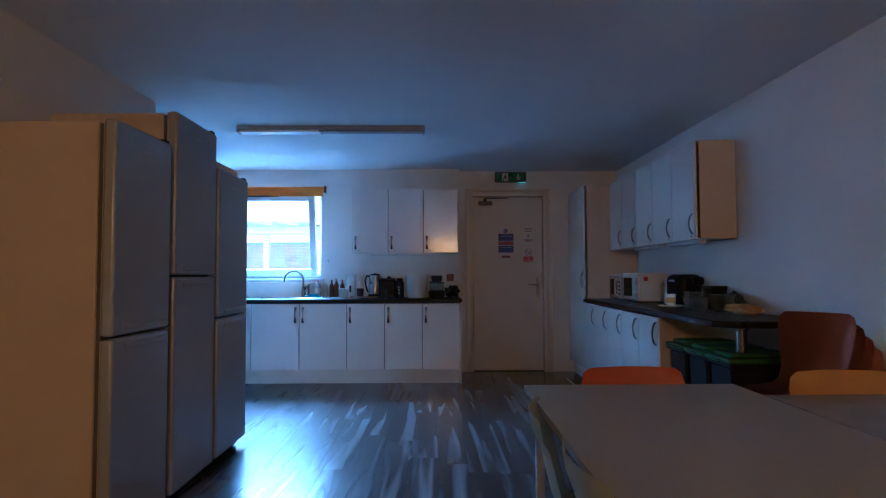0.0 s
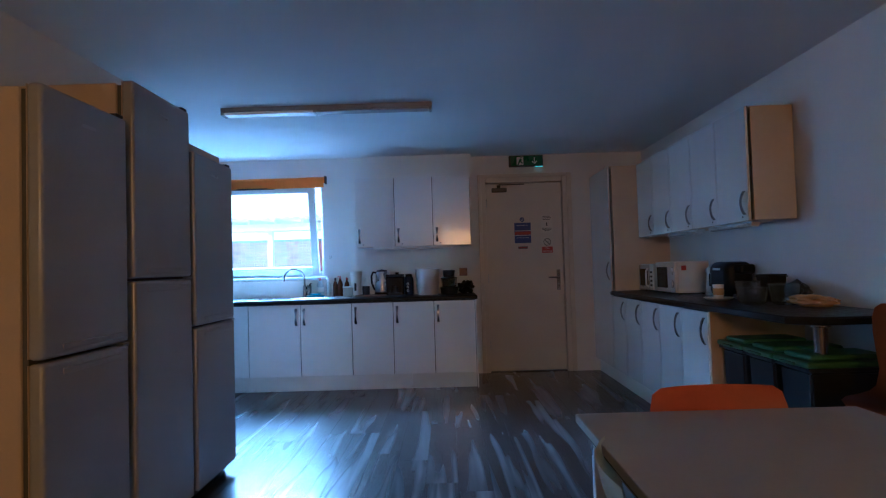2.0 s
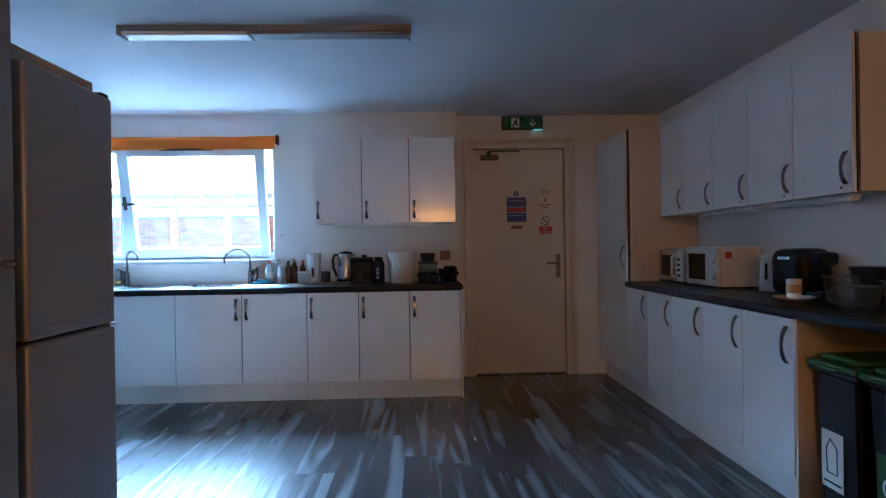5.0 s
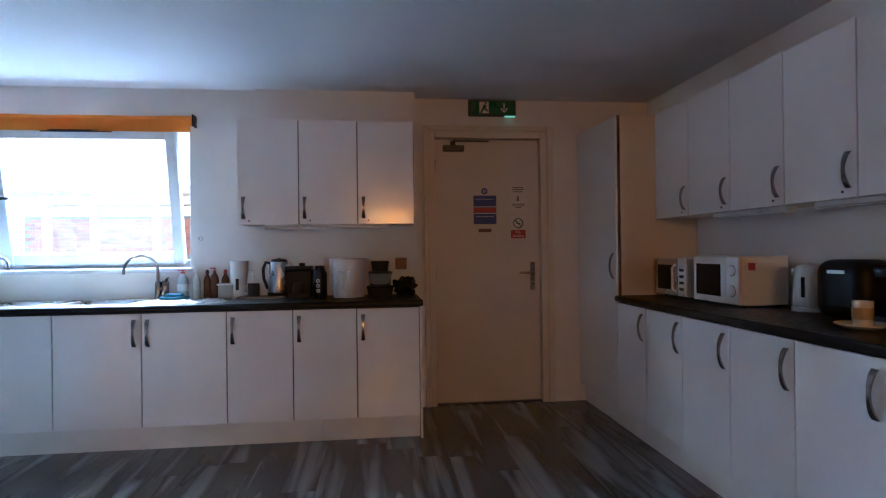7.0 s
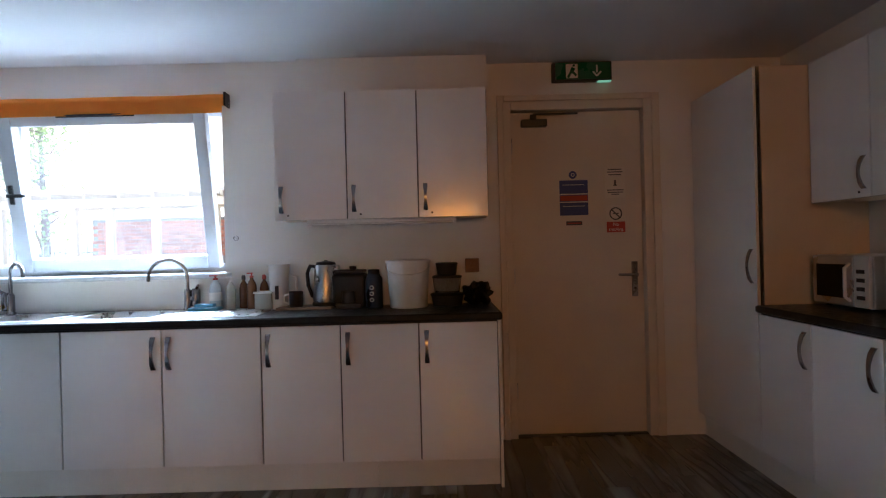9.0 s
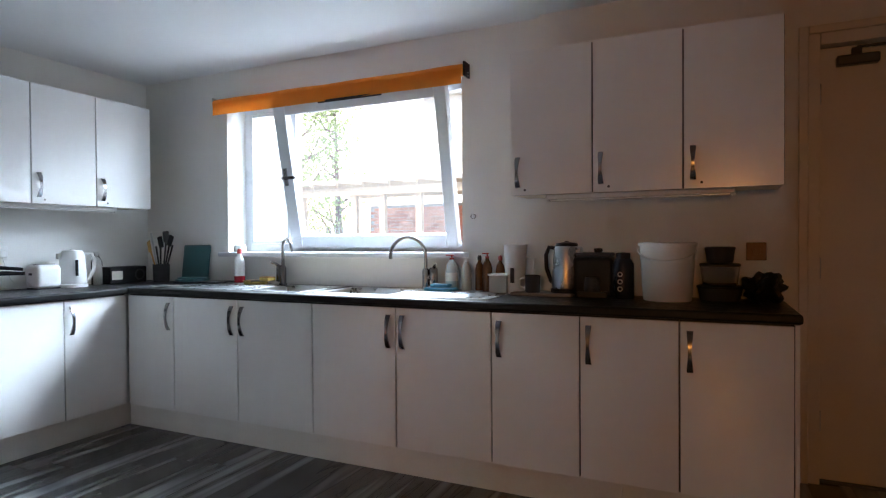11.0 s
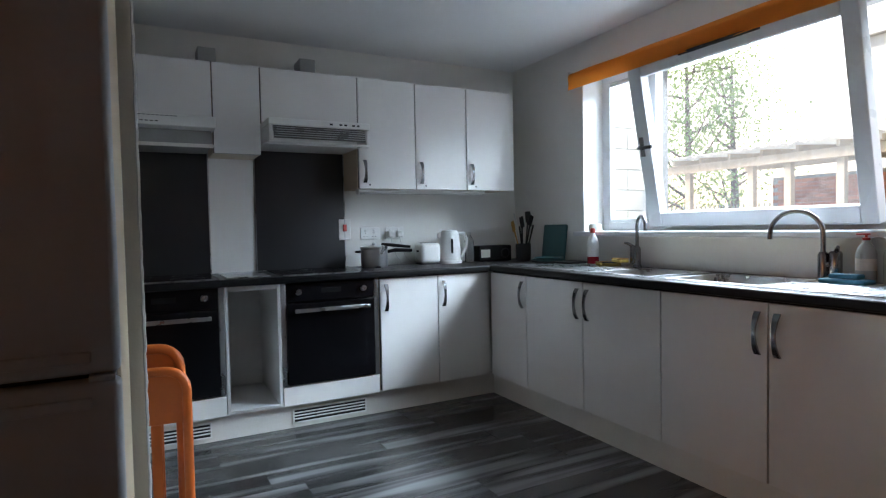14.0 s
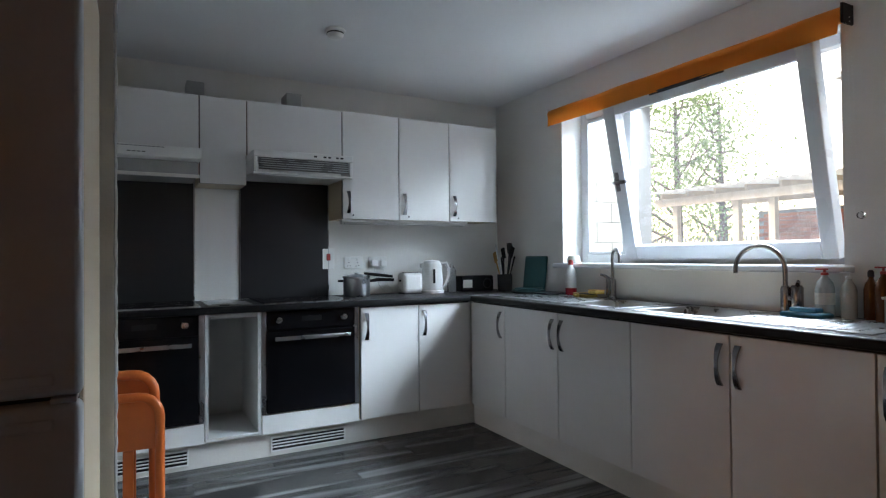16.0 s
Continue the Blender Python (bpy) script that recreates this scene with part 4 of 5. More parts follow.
def tap(x, y, sx, r, label, yaw):
    """A swan-neck mixer: body, spout and side lever."""
    t_ = thing("mixer_tap", pose(x, y, 0.914, 0, 0, yaw), label, "tap", "mixer taps")
    part("body", lathe([(0, 0), (0.026, 0), (0.026, 0.01), (0.021, 0.014), (0.021, 0.11), (0.015, 0.125), (0, 0.125)], 24), M_CHROME, t_)
    zt = 0.30 - r * 0.95
    pts = [(0, 0, 0.11), (0, 0, zt - 0.015)]
    for i in range(13):
        a = math.pi * i / 12
        pts.append((sx * r * (1 - math.cos(a)), 0, zt + r * math.sin(a)))
    pts.append((sx * 2 * r, 0, zt - 0.02))
    part("spout", tube(pts, 0.0105, 14), M_CHROME, t_)
    lv = bmesh.new()
    bm_lathe(lv, [(0, 0.02), (0.024, 0.02), (0.026, 0.026), (0.026, 0.118), (0.02, 0.128), (0, 0.13)], 20, -sx * 0.046, 0)
    bm_tube(lv, [(-sx * 0.046, 0, 0.118), (-sx * 0.062, -0.03, 0.142), (-sx * 0.07, -0.055, 0.148)], [0.011, 0.009, 0.007], 12)
    bm_tube(lv, [(0, 0, 0.07), (-sx * 0.03, 0, 0.07)], 0.016, 12)
    part("lever", lv, M_CHROME, t_)


tap(-2.53, 6.95, 1, 0.062, "chrome swan-neck mixer tap behind the sink", -25)
tap(-1.47, 6.95, -1, 0.108, "large chrome swan-neck mixer tap behind the sink", 12)


# ---- things on the window worktop ----
TOPZ = 0.911


def bottle(x, y, h, r, body_m, cap_m, label, pump=False, label_m=None, lz=(0.2, 0.52)):
    b = thing("bottle", pose(x, y, TOPZ + (0.003 if -3.2 < x < -0.95 else 0)), label, "bottle")
    part("body", lathe([(0, 0), (r * 0.95, 0), (r, 0.006), (r, h * 0.60), (r * 0.8, h * 0.72), (r * 0.36, h * 0.82), (r * 0.34, h * 0.86), (0, h * 0.86)], 22), body_m, b)
    if pump:
        c = bmesh.new()
        bm_lathe(c, [(0, h * 0.86), (r * 0.4, h * 0.86), (r * 0.4, h * 0.91), (r * 0.15, h * 0.92), (r * 0.15, h * 0.97), (0, h * 0.97)], 14)
        bm_box(c, -r * 1.0, r * 0.35, -r * 0.25, r * 0.25, h * 0.965, h * 1.0, 0.003)
        part("pump", c, cap_m, b)
    else:
        part("cap", lathe([(0, h * 0.86), (r * 0.46, h * 0.86), (r * 0.44, h * 0.96), (r * 0.25, h), (0, h)], 16), cap_m, b)
    if label_m:
        part("paper_label", lathe([(r + 0.0004, h * lz[0]), (r + 0.001, h * lz[0]), (r + 0.001, h * lz[1]), (r + 0.0004, h * lz[1])], 22), label_m, b)
    return b


M_AMBERLIQ = mat("amber_liquid", (0.11, 0.045, 0.02), 0.2, var=0.1, bump=0)
M_REDLIQ = mat("red_soap", (0.36, 0.02, 0.03), 0.2, var=0.1, bump=0)
M_PALELIQ = mat("pale_soap", (0.55, 0.57, 0.52), 0.22, var=0.1, bump=0)
M_GREENLIQ = mat("clear_pale_soap", (0.52, 0.58, 0.58), 0.18, var=0.08, bump=0)
M_TEAL = mat("teal_board", (0.035, 0.13, 0.14), 0.45, var=0.1)
M_NAVY = mat("dark_navy_metal", (0.012, 0.018, 0.03), 0.35, metal=0.3, var=0.1)
M_SPONGEBLUE = mat("blue_dish", (0.03, 0.22, 0.36), 0.4, var=0.08)
M_BANANA = mat("yellow_sponge", (0.55, 0.40, 0.10), 0.8, var=0.3, scale=40)
M_BREAD = mat("tan_bag", (0.50, 0.28, 0.08), 0.55, var=0.25, scale=15)
bottle(-2.90, 6.94, 0.24, 0.036, M_WHITE, M_RED, "white washing-up bottle with red cap by the sink", label_m=M_REDLIQ, lz=(0.03, 0.22))
bottle(-1.30, 6.945, 0.205, 0.036, M_GREENLIQ, M_RED, "clear washing-up bottle with a red cap", True, M_PAPER, (0.26, 0.50))
bottle(-1.215, 6.96, 0.19, 0.029, M_PALELIQ, M_WHITE, "clear pump soap bottle half full", True)
bottle(-1.145, 6.985, 0.20, 0.026, M_AMBERLIQ, M_DGREY, "brown sauce bottle with a dark cap")
bottle(-1.085, 6.95, 0.215, 0.029, M_AMBERLIQ, M_RED, "amber cleaning bottle with a red trigger top", True)
bottle(-1.02, 6.985, 0.20, 0.027, M_AMBERLIQ, M_RED, "amber oil bottle with red cap", label_m=M_BREAD)
tb = thing("grey_tub", pose(-0.985, 6.88, TOPZ + 0.003), "small grey plastic tub beside the drainer", "tub")
part("shell", box(-0.05, 0.05, -0.045, 0.045, 0, 0.10, 0.008), mat("grey_tub_plastic", (0.38, 0.37, 0.34), 0.4), tb)
part("tub_rim", box(-0.055, 0.055, -0.05, 0.05, 0.094, 0.104, 0.003), M_WHITE, tb)
sd = thing("sponge_dish", pose(-1.33, 6.86, TOPZ + 0.003), "blue scourer tray on the sink edge", "sponge dish")
part("tray", box(-0.09, 0.09, -0.045, 0.045, 0, 0.022, 0.01, 3), M_SPONGEBLUE, sd)
part("sponge", box(-0.055, 0.055, -0.03, 0.03, 0.022, 0.042, 0.006), M_SPONGEBLUE, sd)
for k, (x, a) in enumerate(((-2.69, 20), (-2.62, -15), (-2.75, 70))):
    sp = thing("scouring_sponge", pose(x, 6.9, TOPZ + 0.007 + (0.025 if k == 1 else 0), 0, 0, a), "worn yellow and brown kitchen sponge", "sponge", "sponges by the tap")
    part("foam", box(-0.05, 0.05, -0.032, 0.032, 0, 0.018, 0.006), M_BANANA, sp)
    part("scourer", box(-0.05, 0.05, -0.032, 0.032, 0.0185, 0.026, 0.003), M_BREAD if k else M_INK, sp)
jar = solid("glass_jar", lathe([(0, 0), (0.04, 0), (0.045, 0.01), (0.045, 0.035), (0.035, 0.05), (0, 0.05)], 20, -3.03, 7.08), M_PALELIQ, "small pale bowl on the window sill", "bowl", at=pose(0, 0, 1.1295))
# corner: pot of utensils, board, plates, radio, kettle, toaster, pan
up = thing("utensil_pot", pose(-3.62, 6.90, TOPZ), "dark pot holding kitchen utensils and knives", "utensil pot")
part("pot", lathe([(0, 0), (0.05, 0), (0.055, 0.01), (0.058, 0.13), (0.053, 0.13), (0.05, 0.012), (0, 0.012)], 24), M_DGREY, up)
rng = random.Random(7)
for k, (mm, L) in enumerate(((M_BLACK, 0.30), (M_BLACK, 0.27), (M_DGREY, 0.33), (M_BLACK, 0.26), (M_BREAD, 0.26), (M_STEEL, 0.36), (M_BLACK, 0.29))):
    a = 2 * math.pi * k / 7
    dx, dy = 0.03 * math.cos(a), 0.03 * math.sin(a)
    bm = bmesh.new()
    tip = (dx * 3.2, dy * 2.2, L)
    bm_tube(bm, [(dx * 0.5, dy * 0.5, 0.02), (dx * 2.2, dy * 1.6, L * 0.66), tip], [0.005, 0.006, 0.007], 8)
    if k % 2 == 0:
        bm_box(bm, -0.022, 0.022, -0.006, 0.006, -0.04, 0.045, 0.006, m=Matrix.Translation(tip) @ pose(0, 0, 0, 0, 25 * math.cos(a), 30 * k))
    part("utensil", bm, mm, up)
cb = thing("chopping_board", pose(-3.42, 7.028, TOPZ, -7), "dark teal chopping board leaning on the wall", "chopping board")
part("board", box(-0.13, 0.13, -0.012, 0, 0, 0.27, 0.012, 3), M_TEAL, cb)
part("feet", box(-0.1, 0.1, -0.018, 0.0, 0, 0.012, 0.003), M_BLACK, cb)
for k, (r, zz) in enumerate(((0.125, 0), (0.115, 0.022), (0.10, 0.044))):
    solid("plate", lathe([(0, 0), (r * 0.6, 0), (r, 0.016), (r, 0.020), (r * 0.6, 0.006), (0, 0.006)], 32), M_TEAL if k else M_DGREY,
          "dark dinner plate stacked beside the sink", "plate", group="stacked plates", at=pose(-3.24 + 0.004 * k, 6.84, TOPZ + zz * 0.55))
solid("tea_towel", box(-3.16, -2.98, 6.80, 6.98, TOPZ + 0.008, TOPZ + 0.02, 0.005), M_DGREY, "folded grey cloth on the drainer", "cloth")
rd = thing("radio", pose(-3.76, 6.73, TOPZ, 0, 0, 90), "black and silver radio on the worktop", "radio")
part("case", box(-0.145, 0.145, -0.02, 0.10, 0.0, 0.12, 0.01, 3), M_BLACK, rd)
for x in (-0.085, 0.085):
    part("speaker_ring", lathe([(0.03, 0), (0.04, 0), (0.04, 0.004), (0.03, 0.004)], 24), M_DGREY, rd).matrix_basis = pose(x, -0.0205, 0.06, 90)
part("label_panel", box(-0.135, -0.055, -0.0262, -0.0246, 0.03, 0.09), M_PAPER, rd)
solid("water_bottle", lathe([(0, 0), (0.033, 0), (0.035, 0.01), (0.035, 0.16), (0.02, 0.19), (0.014, 0.2), (0.014, 0.225), (0, 0.225)], 20), M_CLEAR,
      "clear plastic bottle beside the kettle", "bottle", at=pose(-3.80, 6.53, TOPZ))


def kettle(m, body_m, trim_m, label, h=0.24, r=0.075):
    k = thing("electric_kettle", m, label, "kettle")
    part("base", lathe([(0, 0), (r * 1.08, 0), (r * 1.08, 0.018), (r, 0.022), (0, 0.022)], 28), trim_m, k)
    part("jug", lathe([(0, 0.023), (r, 0.023), (r * 1.02, 0.05), (r * 0.86, h * 0.85), (r * 0.80, h * 0.9), (0, h * 0.9)], 28), body_m, k)
    part("lid", lathe([(0, h * 0.9), (r * 0.78, h * 0.9), (r * 0.7, h * 0.96), (0.012, h * 0.985), (0.01, h), (0, h)], 28), trim_m, k)
    part("handle", tube([(r * 0.75, 0, h * 0.86), (r * 1.35, 0, h * 0.88), (r * 1.6, 0, h * 0.72), (r * 1.55, 0, h * 0.45), (r * 1.2, 0, h * 0.2), (r * 0.97, 0, h * 0.17)], 0.011, 12), trim_m, k)
    sp = bmesh.new()
    bm_box(sp, -r * 1.12, -r * 0.72, -0.018, 0.018, h * 0.74, h * 0.90, 0.010)
    part("spout", sp, body_m, k)
    part("water_gauge", box(-0.008, 0.008, -r * 1.035, -r * 0.92, h * 0.3, h * 0.72, 0.002), M_BLACK, k)
    return k


kettle(pose(-3.78, 6.35, TOPZ, 0, 0, 75), M_WHITE, M_WHITE, "white plastic electric kettle by the wall", 0.25, 0.082)
kettle(pose(-0.625, 6.89, TOPZ + 0.016, 0, 0, 165), M_STEEL, M_BLACK, "brushed steel kettle with black handle on a tray", 0.265, 0.076)
kettle(pose(2.19, 5.30, TOPZ, 0, 0, -60), M_WHITE, M_WHITE, "white electric kettle beside the microwave", 0.235, 0.07)
ts = thing("toaster", pose(-3.78, 6.16, TOPZ, 0, 0, 90), "small white rounded toaster", "toaster")
part("body", box(-0.07, 0.09, -0.06, 0.07, 0.008, 0.155, 0.03, 4), M_WHITE, ts)
part("slot", box(-0.05, 0.07, -0.012, 0.012, 0.154, 0.157), M_BLACK, ts)
part("lever", box(-0.076, -0.069, -0.015, 0.015, 0.09, 0.105, 0.003), M_DGREY, ts)
part("foot", box(-0.06, 0.08, -0.05, 0.06, 0, 0.0085), M_DGREY, ts)
pn = thing("pressure_pan", pose(-3.74, 5.74, TOPZ + 0.001, 0, 0, 70), "steel pan with black handles beside the hob", "pan")
part("pan_body", lathe([(0, 0), (0.088, 0), (0.092, 0.006), (0.092, 0.125), (0.096, 0.13), (0.088, 0.13), (0.086, 0.01), (0, 0.01)], 32), M_STEEL, pn)
part("pan_lid", lathe([(0.097, 0.131), (0.097, 0.14), (0.06, 0.15), (0.015, 0.153), (0.015, 0.165), (0, 0.165)], 32), M_STEEL, pn)
hb = bmesh.new()
bm_tube(hb, [(0.09, 0, 0.105), (0.15, 0, 0.115), (0.26, 0, 0.11)], [0.010, 0.014, 0.011], 12)
bm_tube(hb, [(0.05, 0, 0.158), (0.12, 0, 0.150), (0.25, 0, 0.135)], [0.009, 0.012, 0.010], 12)
part("long_handle", hb, M_BLACK, pn)
part("side_grip", box(-0.13, -0.088, -0.03, 0.03, 0.10, 0.115, 0.006), M_BLACK, pn)
# by the steel kettle
ty = thing("tray", pose(-0.73, 6.86, TOPZ), "low wooden board under the mug and kettle", "tray")
part("board", box(-0.17, 0.15, -0.07, 0.11, 0, 0.0155, 0.004), mat("pale_board", (0.30, 0.25, 0.20), 0.5, var=0.15, scale=20), ty)
jg = thing("plastic_jug", pose(-0.905, 6.90, TOPZ + 0.0005), "tall translucent white plastic jug", "jug")
part("shell", lathe([(0, 0), (0.045, 0), (0.047, 0.005), (0.062, 0.258), (0.066, 0.264), (0.058, 0.264), (0.044, 0.01), (0, 0.008)], 26), M_WHITE, jg)
part("handle", tube([(0.056, 0, 0.20), (0.10, 0, 0.19), (0.10, 0, 0.09), (0.050, 0, 0.06)], 0.007, 8), M_WHITE, jg)
part("scale_mark", box(-0.01, 0.01, -0.062, -0.050, 0.06, 0.14, 0.002), M_DGREY, jg)
mg = thing("mug", pose(-0.79, 6.83, TOPZ + 0.016), "grey mug with a pale handle on the board", "mug")
part("cup", lathe([(0, 0), (0.036, 0), (0.038, 0.006), (0.04, 0.09), (0.036, 0.09), (0.034, 0.01), (0, 0.01)], 24), M_DGREY, mg)
part("handle", tube([(-0.038, 0, 0.075), (-0.065, 0, 0.07), (-0.068, 0, 0.03), (-0.037, 0, 0.018)], 0.006, 8), M_PAPER, mg)
cm = thing("coffee_machine", pose(-0.485, 6.89, TOPZ), "black coffee machine with a round lid knob", "coffee machine")
part("body", box(-0.095, 0.10, -0.06, 0.10, 0, 0.20, 0.02, 3), M_BLACK, cm)
part("lid", box(-0.085, 0.09, -0.05, 0.09, 0.2005, 0.222, 0.008), M_DGREY, cm)
part("knob", lathe([(0, 0.222), (0.018, 0.222), (0.022, 0.235), (0.02, 0.243), (0, 0.245)], 16, 0.02, 0.0), M_BLACK, cm)
part("drip_shelf", box(-0.07, 0.075, -0.09, -0.0605, 0.0, 0.03, 0.004), M_DGREY, cm)
part("drink_jug", lathe([(0, 0.031), (0.04, 0.031), (0.042, 0.04), (0.035, 0.10), (0, 0.10)], 18, 0.0, -0.062), M_DGREY, cm)
db = thing("drinks_bottle", pose(-0.335, 6.82, TOPZ), "dark metal drinks bottle with pale curling print", "bottle")
part("body", lathe([(0, 0), (0.046, 0), (0.05, 0.006), (0.05, 0.17), (0.036, 0.195), (0, 0.195)], 24), M_NAVY, db)
part("cap", lathe([(0, 0.195), (0.034, 0.195), (0.034, 0.222), (0, 0.225)], 20), M_BLACK, db)
for z in (0.05, 0.085, 0.12):
    part("print_ring", lathe([(0.008, 0), (0.012, 0), (0.012, 0.001), (0.008, 0.001)], 14), M_PAPER, db).matrix_basis = pose(-0.008, -0.0492, z, 90)
bk = thing("bucket", pose(-0.135, 6.82, TOPZ), "white plastic bucket with lid and wire handle", "bucket")
part("shell", lathe([(0, 0), (0.105, 0), (0.108, 0.006), (0.124, 0.256), (0.124, 0.262), (0.118, 0.262), (0, 0.254)], 36), M_WHITE, bk)
part("lid", lathe([(0, 0.274), (0.123, 0.274), (0.131, 0.268), (0.131, 0.256), (0.1255, 0.256), (0.1255, 0.2625), (0, 0.2625)], 36), M_WHITE, bk)
hp = [(-0.128 * math.cos(math.pi * i / 14), -0.135 * math.sin(math.pi * i / 14) - 0.01, 0.24 - 0.05 * math.sin(math.pi * i / 14)) for i in range(15)]
part("handle", tube(hp, 0.003, 8), M_WHITE, bk)
for zz, hh, r, mm, lm in ((0, 0.075, 0.10, M_DGREY, M_BLACK), (0.0765, 0.10, 0.088, M_CLEAR, M_DGREY), (0.178, 0.075, 0.066, M_DGREY, M_DGREY)):
    fb = thing("food_container", pose(0.09, 6.88, TOPZ + zz), "round clear and dark plastic food container in a stack", "food box", "stacked food containers")
    part("tub", lathe([(0, 0), (r * 0.82, 0), (r * 0.86, 0.006), (r * 0.96, hh - 0.016), (r * 0.93, hh - 0.016), (r * 0.82, 0.01), (0, 0.008)], 28), mm, fb)
    part("lid", lathe([(0, hh - 0.003), (r * 0.9, hh - 0.002), (r, hh - 0.006), (r, hh - 0.0155), (0, hh - 0.0155)], 28), lm, fb)
cl_ = thing("crumpled_bag", pose(0.265, 6.86, TOPZ), "dark crumpled bag at the worktop end", "bag")
bm = bmesh.new()
bmesh.ops.create_icosphere(bm, subdivisions=4, radius=1)
for v in bm.verts:
    q = 0.75 + 0.5 * noise.noise(v.co * 2.1 + Vector((3, 1, 0)))
    v.co = Vector((v.co.x * 0.10 * q, v.co.y * 0.13 * q, max(0, 0.065 + v.co.z * 0.085 * q)))
part("sack", bm, M_BLACK, cl_)


# ---- things on the side worktop ----
def microwave(y0, y1, xf, h, label, silver):
    w = y1 - y0
    m_ = thing("microwave_oven", pose(xf, y1, TOPZ, 0, 0, -90), label, "microwave")
    cm_ = M_CARC if not silver else M_WHITE
    part("case", box(0, w, 0.014, 0.28, 0.010, h, 0.008), M_WHITE, m_)
    d_ = part("door", box(0.002, w * 0.74, -0.006, 0.0135, 0.014, h - 0.004, 0.006, 3), M_WHITE if not silver else M_STEEL, m_)
    part("door_window", box(0.035, w * 0.74 - 0.045, -0.0085, -0.0055, 0.05, h - 0.045, 0.001), M_BLACKGLASS, d_)
    pa = part("control_panel", box(w * 0.74 + 0.002, w - 0.002, -0.005, 0.0135, 0.014, h - 0.004, 0.004), M_WHITE, m_)
    if silver:
        part("handle", tube([(w * 0.69, -0.006, 0.04), (w * 0.69, -0.03, 0.06), (w * 0.69, -0.03, h - 0.06), (w * 0.69, -0.006, h - 0.04)], 0.008, 10), M_WHITE, d_)
        for k in range(4):
            part("button", box(w * 0.80, w * 0.93, -0.008, -0.0045, 0.05 + k * 0.04, 0.068 + k * 0.04, 0.002), M_DGREY, pa)
    else:
        for z in (0.085, 0.195):
            part("dial", lathe([(0, 0), (0.027, 0), (0.025, 0.012), (0.008, 0.016), (0, 0.016)], 24), M_WHITE, pa).matrix_basis = pose(w * 0.87, -0.005, z, 90)
            part("dial_ring", lathe([(0.028, 0), (0.031, 0), (0.031, 0.0015), (0.028, 0.0015)], 24), M_DGREY, pa).matrix_basis = pose(w * 0.87, -0.0048, z, 90)
        part("sticker", box(w + 0.0002, w + 0.0012, 0.05, 0.09, h - 0.075, h - 0.035), M_RED, m_)
    for x in (0.04, w - 0.04):
        for y in (0.05, 0.24):
            part("foot", lathe([(0, 0), (0.012, 0), (0.012, 0.0102), (0, 0.0102)], 10, x, y), M_BLACK, m_)


microwave(6.03, 6.42, 1.965, 0.255, "small silver microwave with black door window", True)
microwave(5.49, 5.92, 1.95, 0.272, "white microwave oven with two dials", False)
af = thing("coffee_maker", pose(2.145, 4.97, TOPZ, 0, 0, -80), "black rounded coffee maker on the worktop", "coffee maker")
part("body", box(-0.13, 0.12, -0.10, 0.12, 0.0, 0.26, 0.06, 5), M_BLACK, af)
part("spout_head", box(0.02, 0.19, -0.05, 0.07, 0.17, 0.24, 0.02, 3), M_BLACK, af)
part("badge", box(-0.05, 0.03, -0.103, -0.099, 0.20, 0.215, 0.001), M_STEEL, af)
part("drip_tray", box(0.10, 0.20, -0.06, 0.08, 0, 0.03, 0.006), M_DGREY, af)
ds = thing("saucer", pose(1.93, 4.70, TOPZ), "pale saucer under the coffee glass", "saucer")
part("dish", lathe([(0, 0), (0.06, 0), (0.095, 0.016), (0.095, 0.02), (0.06, 0.006), (0, 0.006)], 30), M_PAPER, ds)
cg = thing("coffee_glass", pose(1.93, 4.70, TOPZ + 0.0065), "cream cup with coffee stains on the saucer", "cup")
part("cup", lathe([(0, 0), (0.033, 0), (0.034, 0.06), (0.036, 0.1), (0.033, 0.1), (0.031, 0.01), (0, 0.01)], 24), M_PAPER, cg)
part("band", lathe([(0.0345, 0.03), (0.036, 0.03), (0.036, 0.075), (0.0345, 0.075)], 24), M_BREAD, cg)


def tubbox(x, y, w, d, h, lbl, mm, lid=None):
    t_ = thing("plastic_tub", pose(x, y, TOPZ), lbl, "tub", "plastic tubs on the worktop")
    bm = bmesh.new()
    a = [bm.verts.new(c) for c in ((-w * .85, -d * .85, 0), (w * .85, -d * .85, 0), (w * .85, d * .85, 0), (-w * .85, d * .85, 0))]
    b = [bm.verts.new(c) for c in ((-w, -d, h), (w, -d, h), (w, d, h), (-w, d, h))]
    bm.faces.new(a)
    for k in range(4):
        bm.faces.new((a[k], a[(k + 1) % 4], b[(k + 1) % 4], b[k]))
    bmesh.ops.bevel(bm, geom=[e for e in bm.edges if not e.is_boundary], offset=0.012, segments=3, affect="EDGES")
    bmesh.ops.solidify(bm, geom=list(bm.faces), thickness=0.002)
    part("shell", bm, mm, t_)
    part("tub_rim", tube([(-w, -d, h), (w, -d, h), (w, d, h), (-w, d, h), (-w, -d, h)], 0.004, 6), mm, t_)
    if lid:
        part("lid", box(-w, w, -d, d, h + 0.004, h + 0.014, 0.004), lid, t_)


tubbox(1.94, 4.28, 0.075, 0.06, 0.10, "open clear plastic tub on the worktop", M_CLEAR)
tubbox(2.03, 4.50, 0.06, 0.06, 0.13, "tall clear plastic tub beside the coffee maker", M_CLEAR)
tubbox(2.17, 4.48, 0.06, 0.08, 0.16, "black plastic tub with dark lid", M_BLACK, M_BLACK)
tubbox(2.09, 4.20, 0.065, 0.07, 0.12, "clear rounded plastic tub by the tan bag", M_CLEAR)
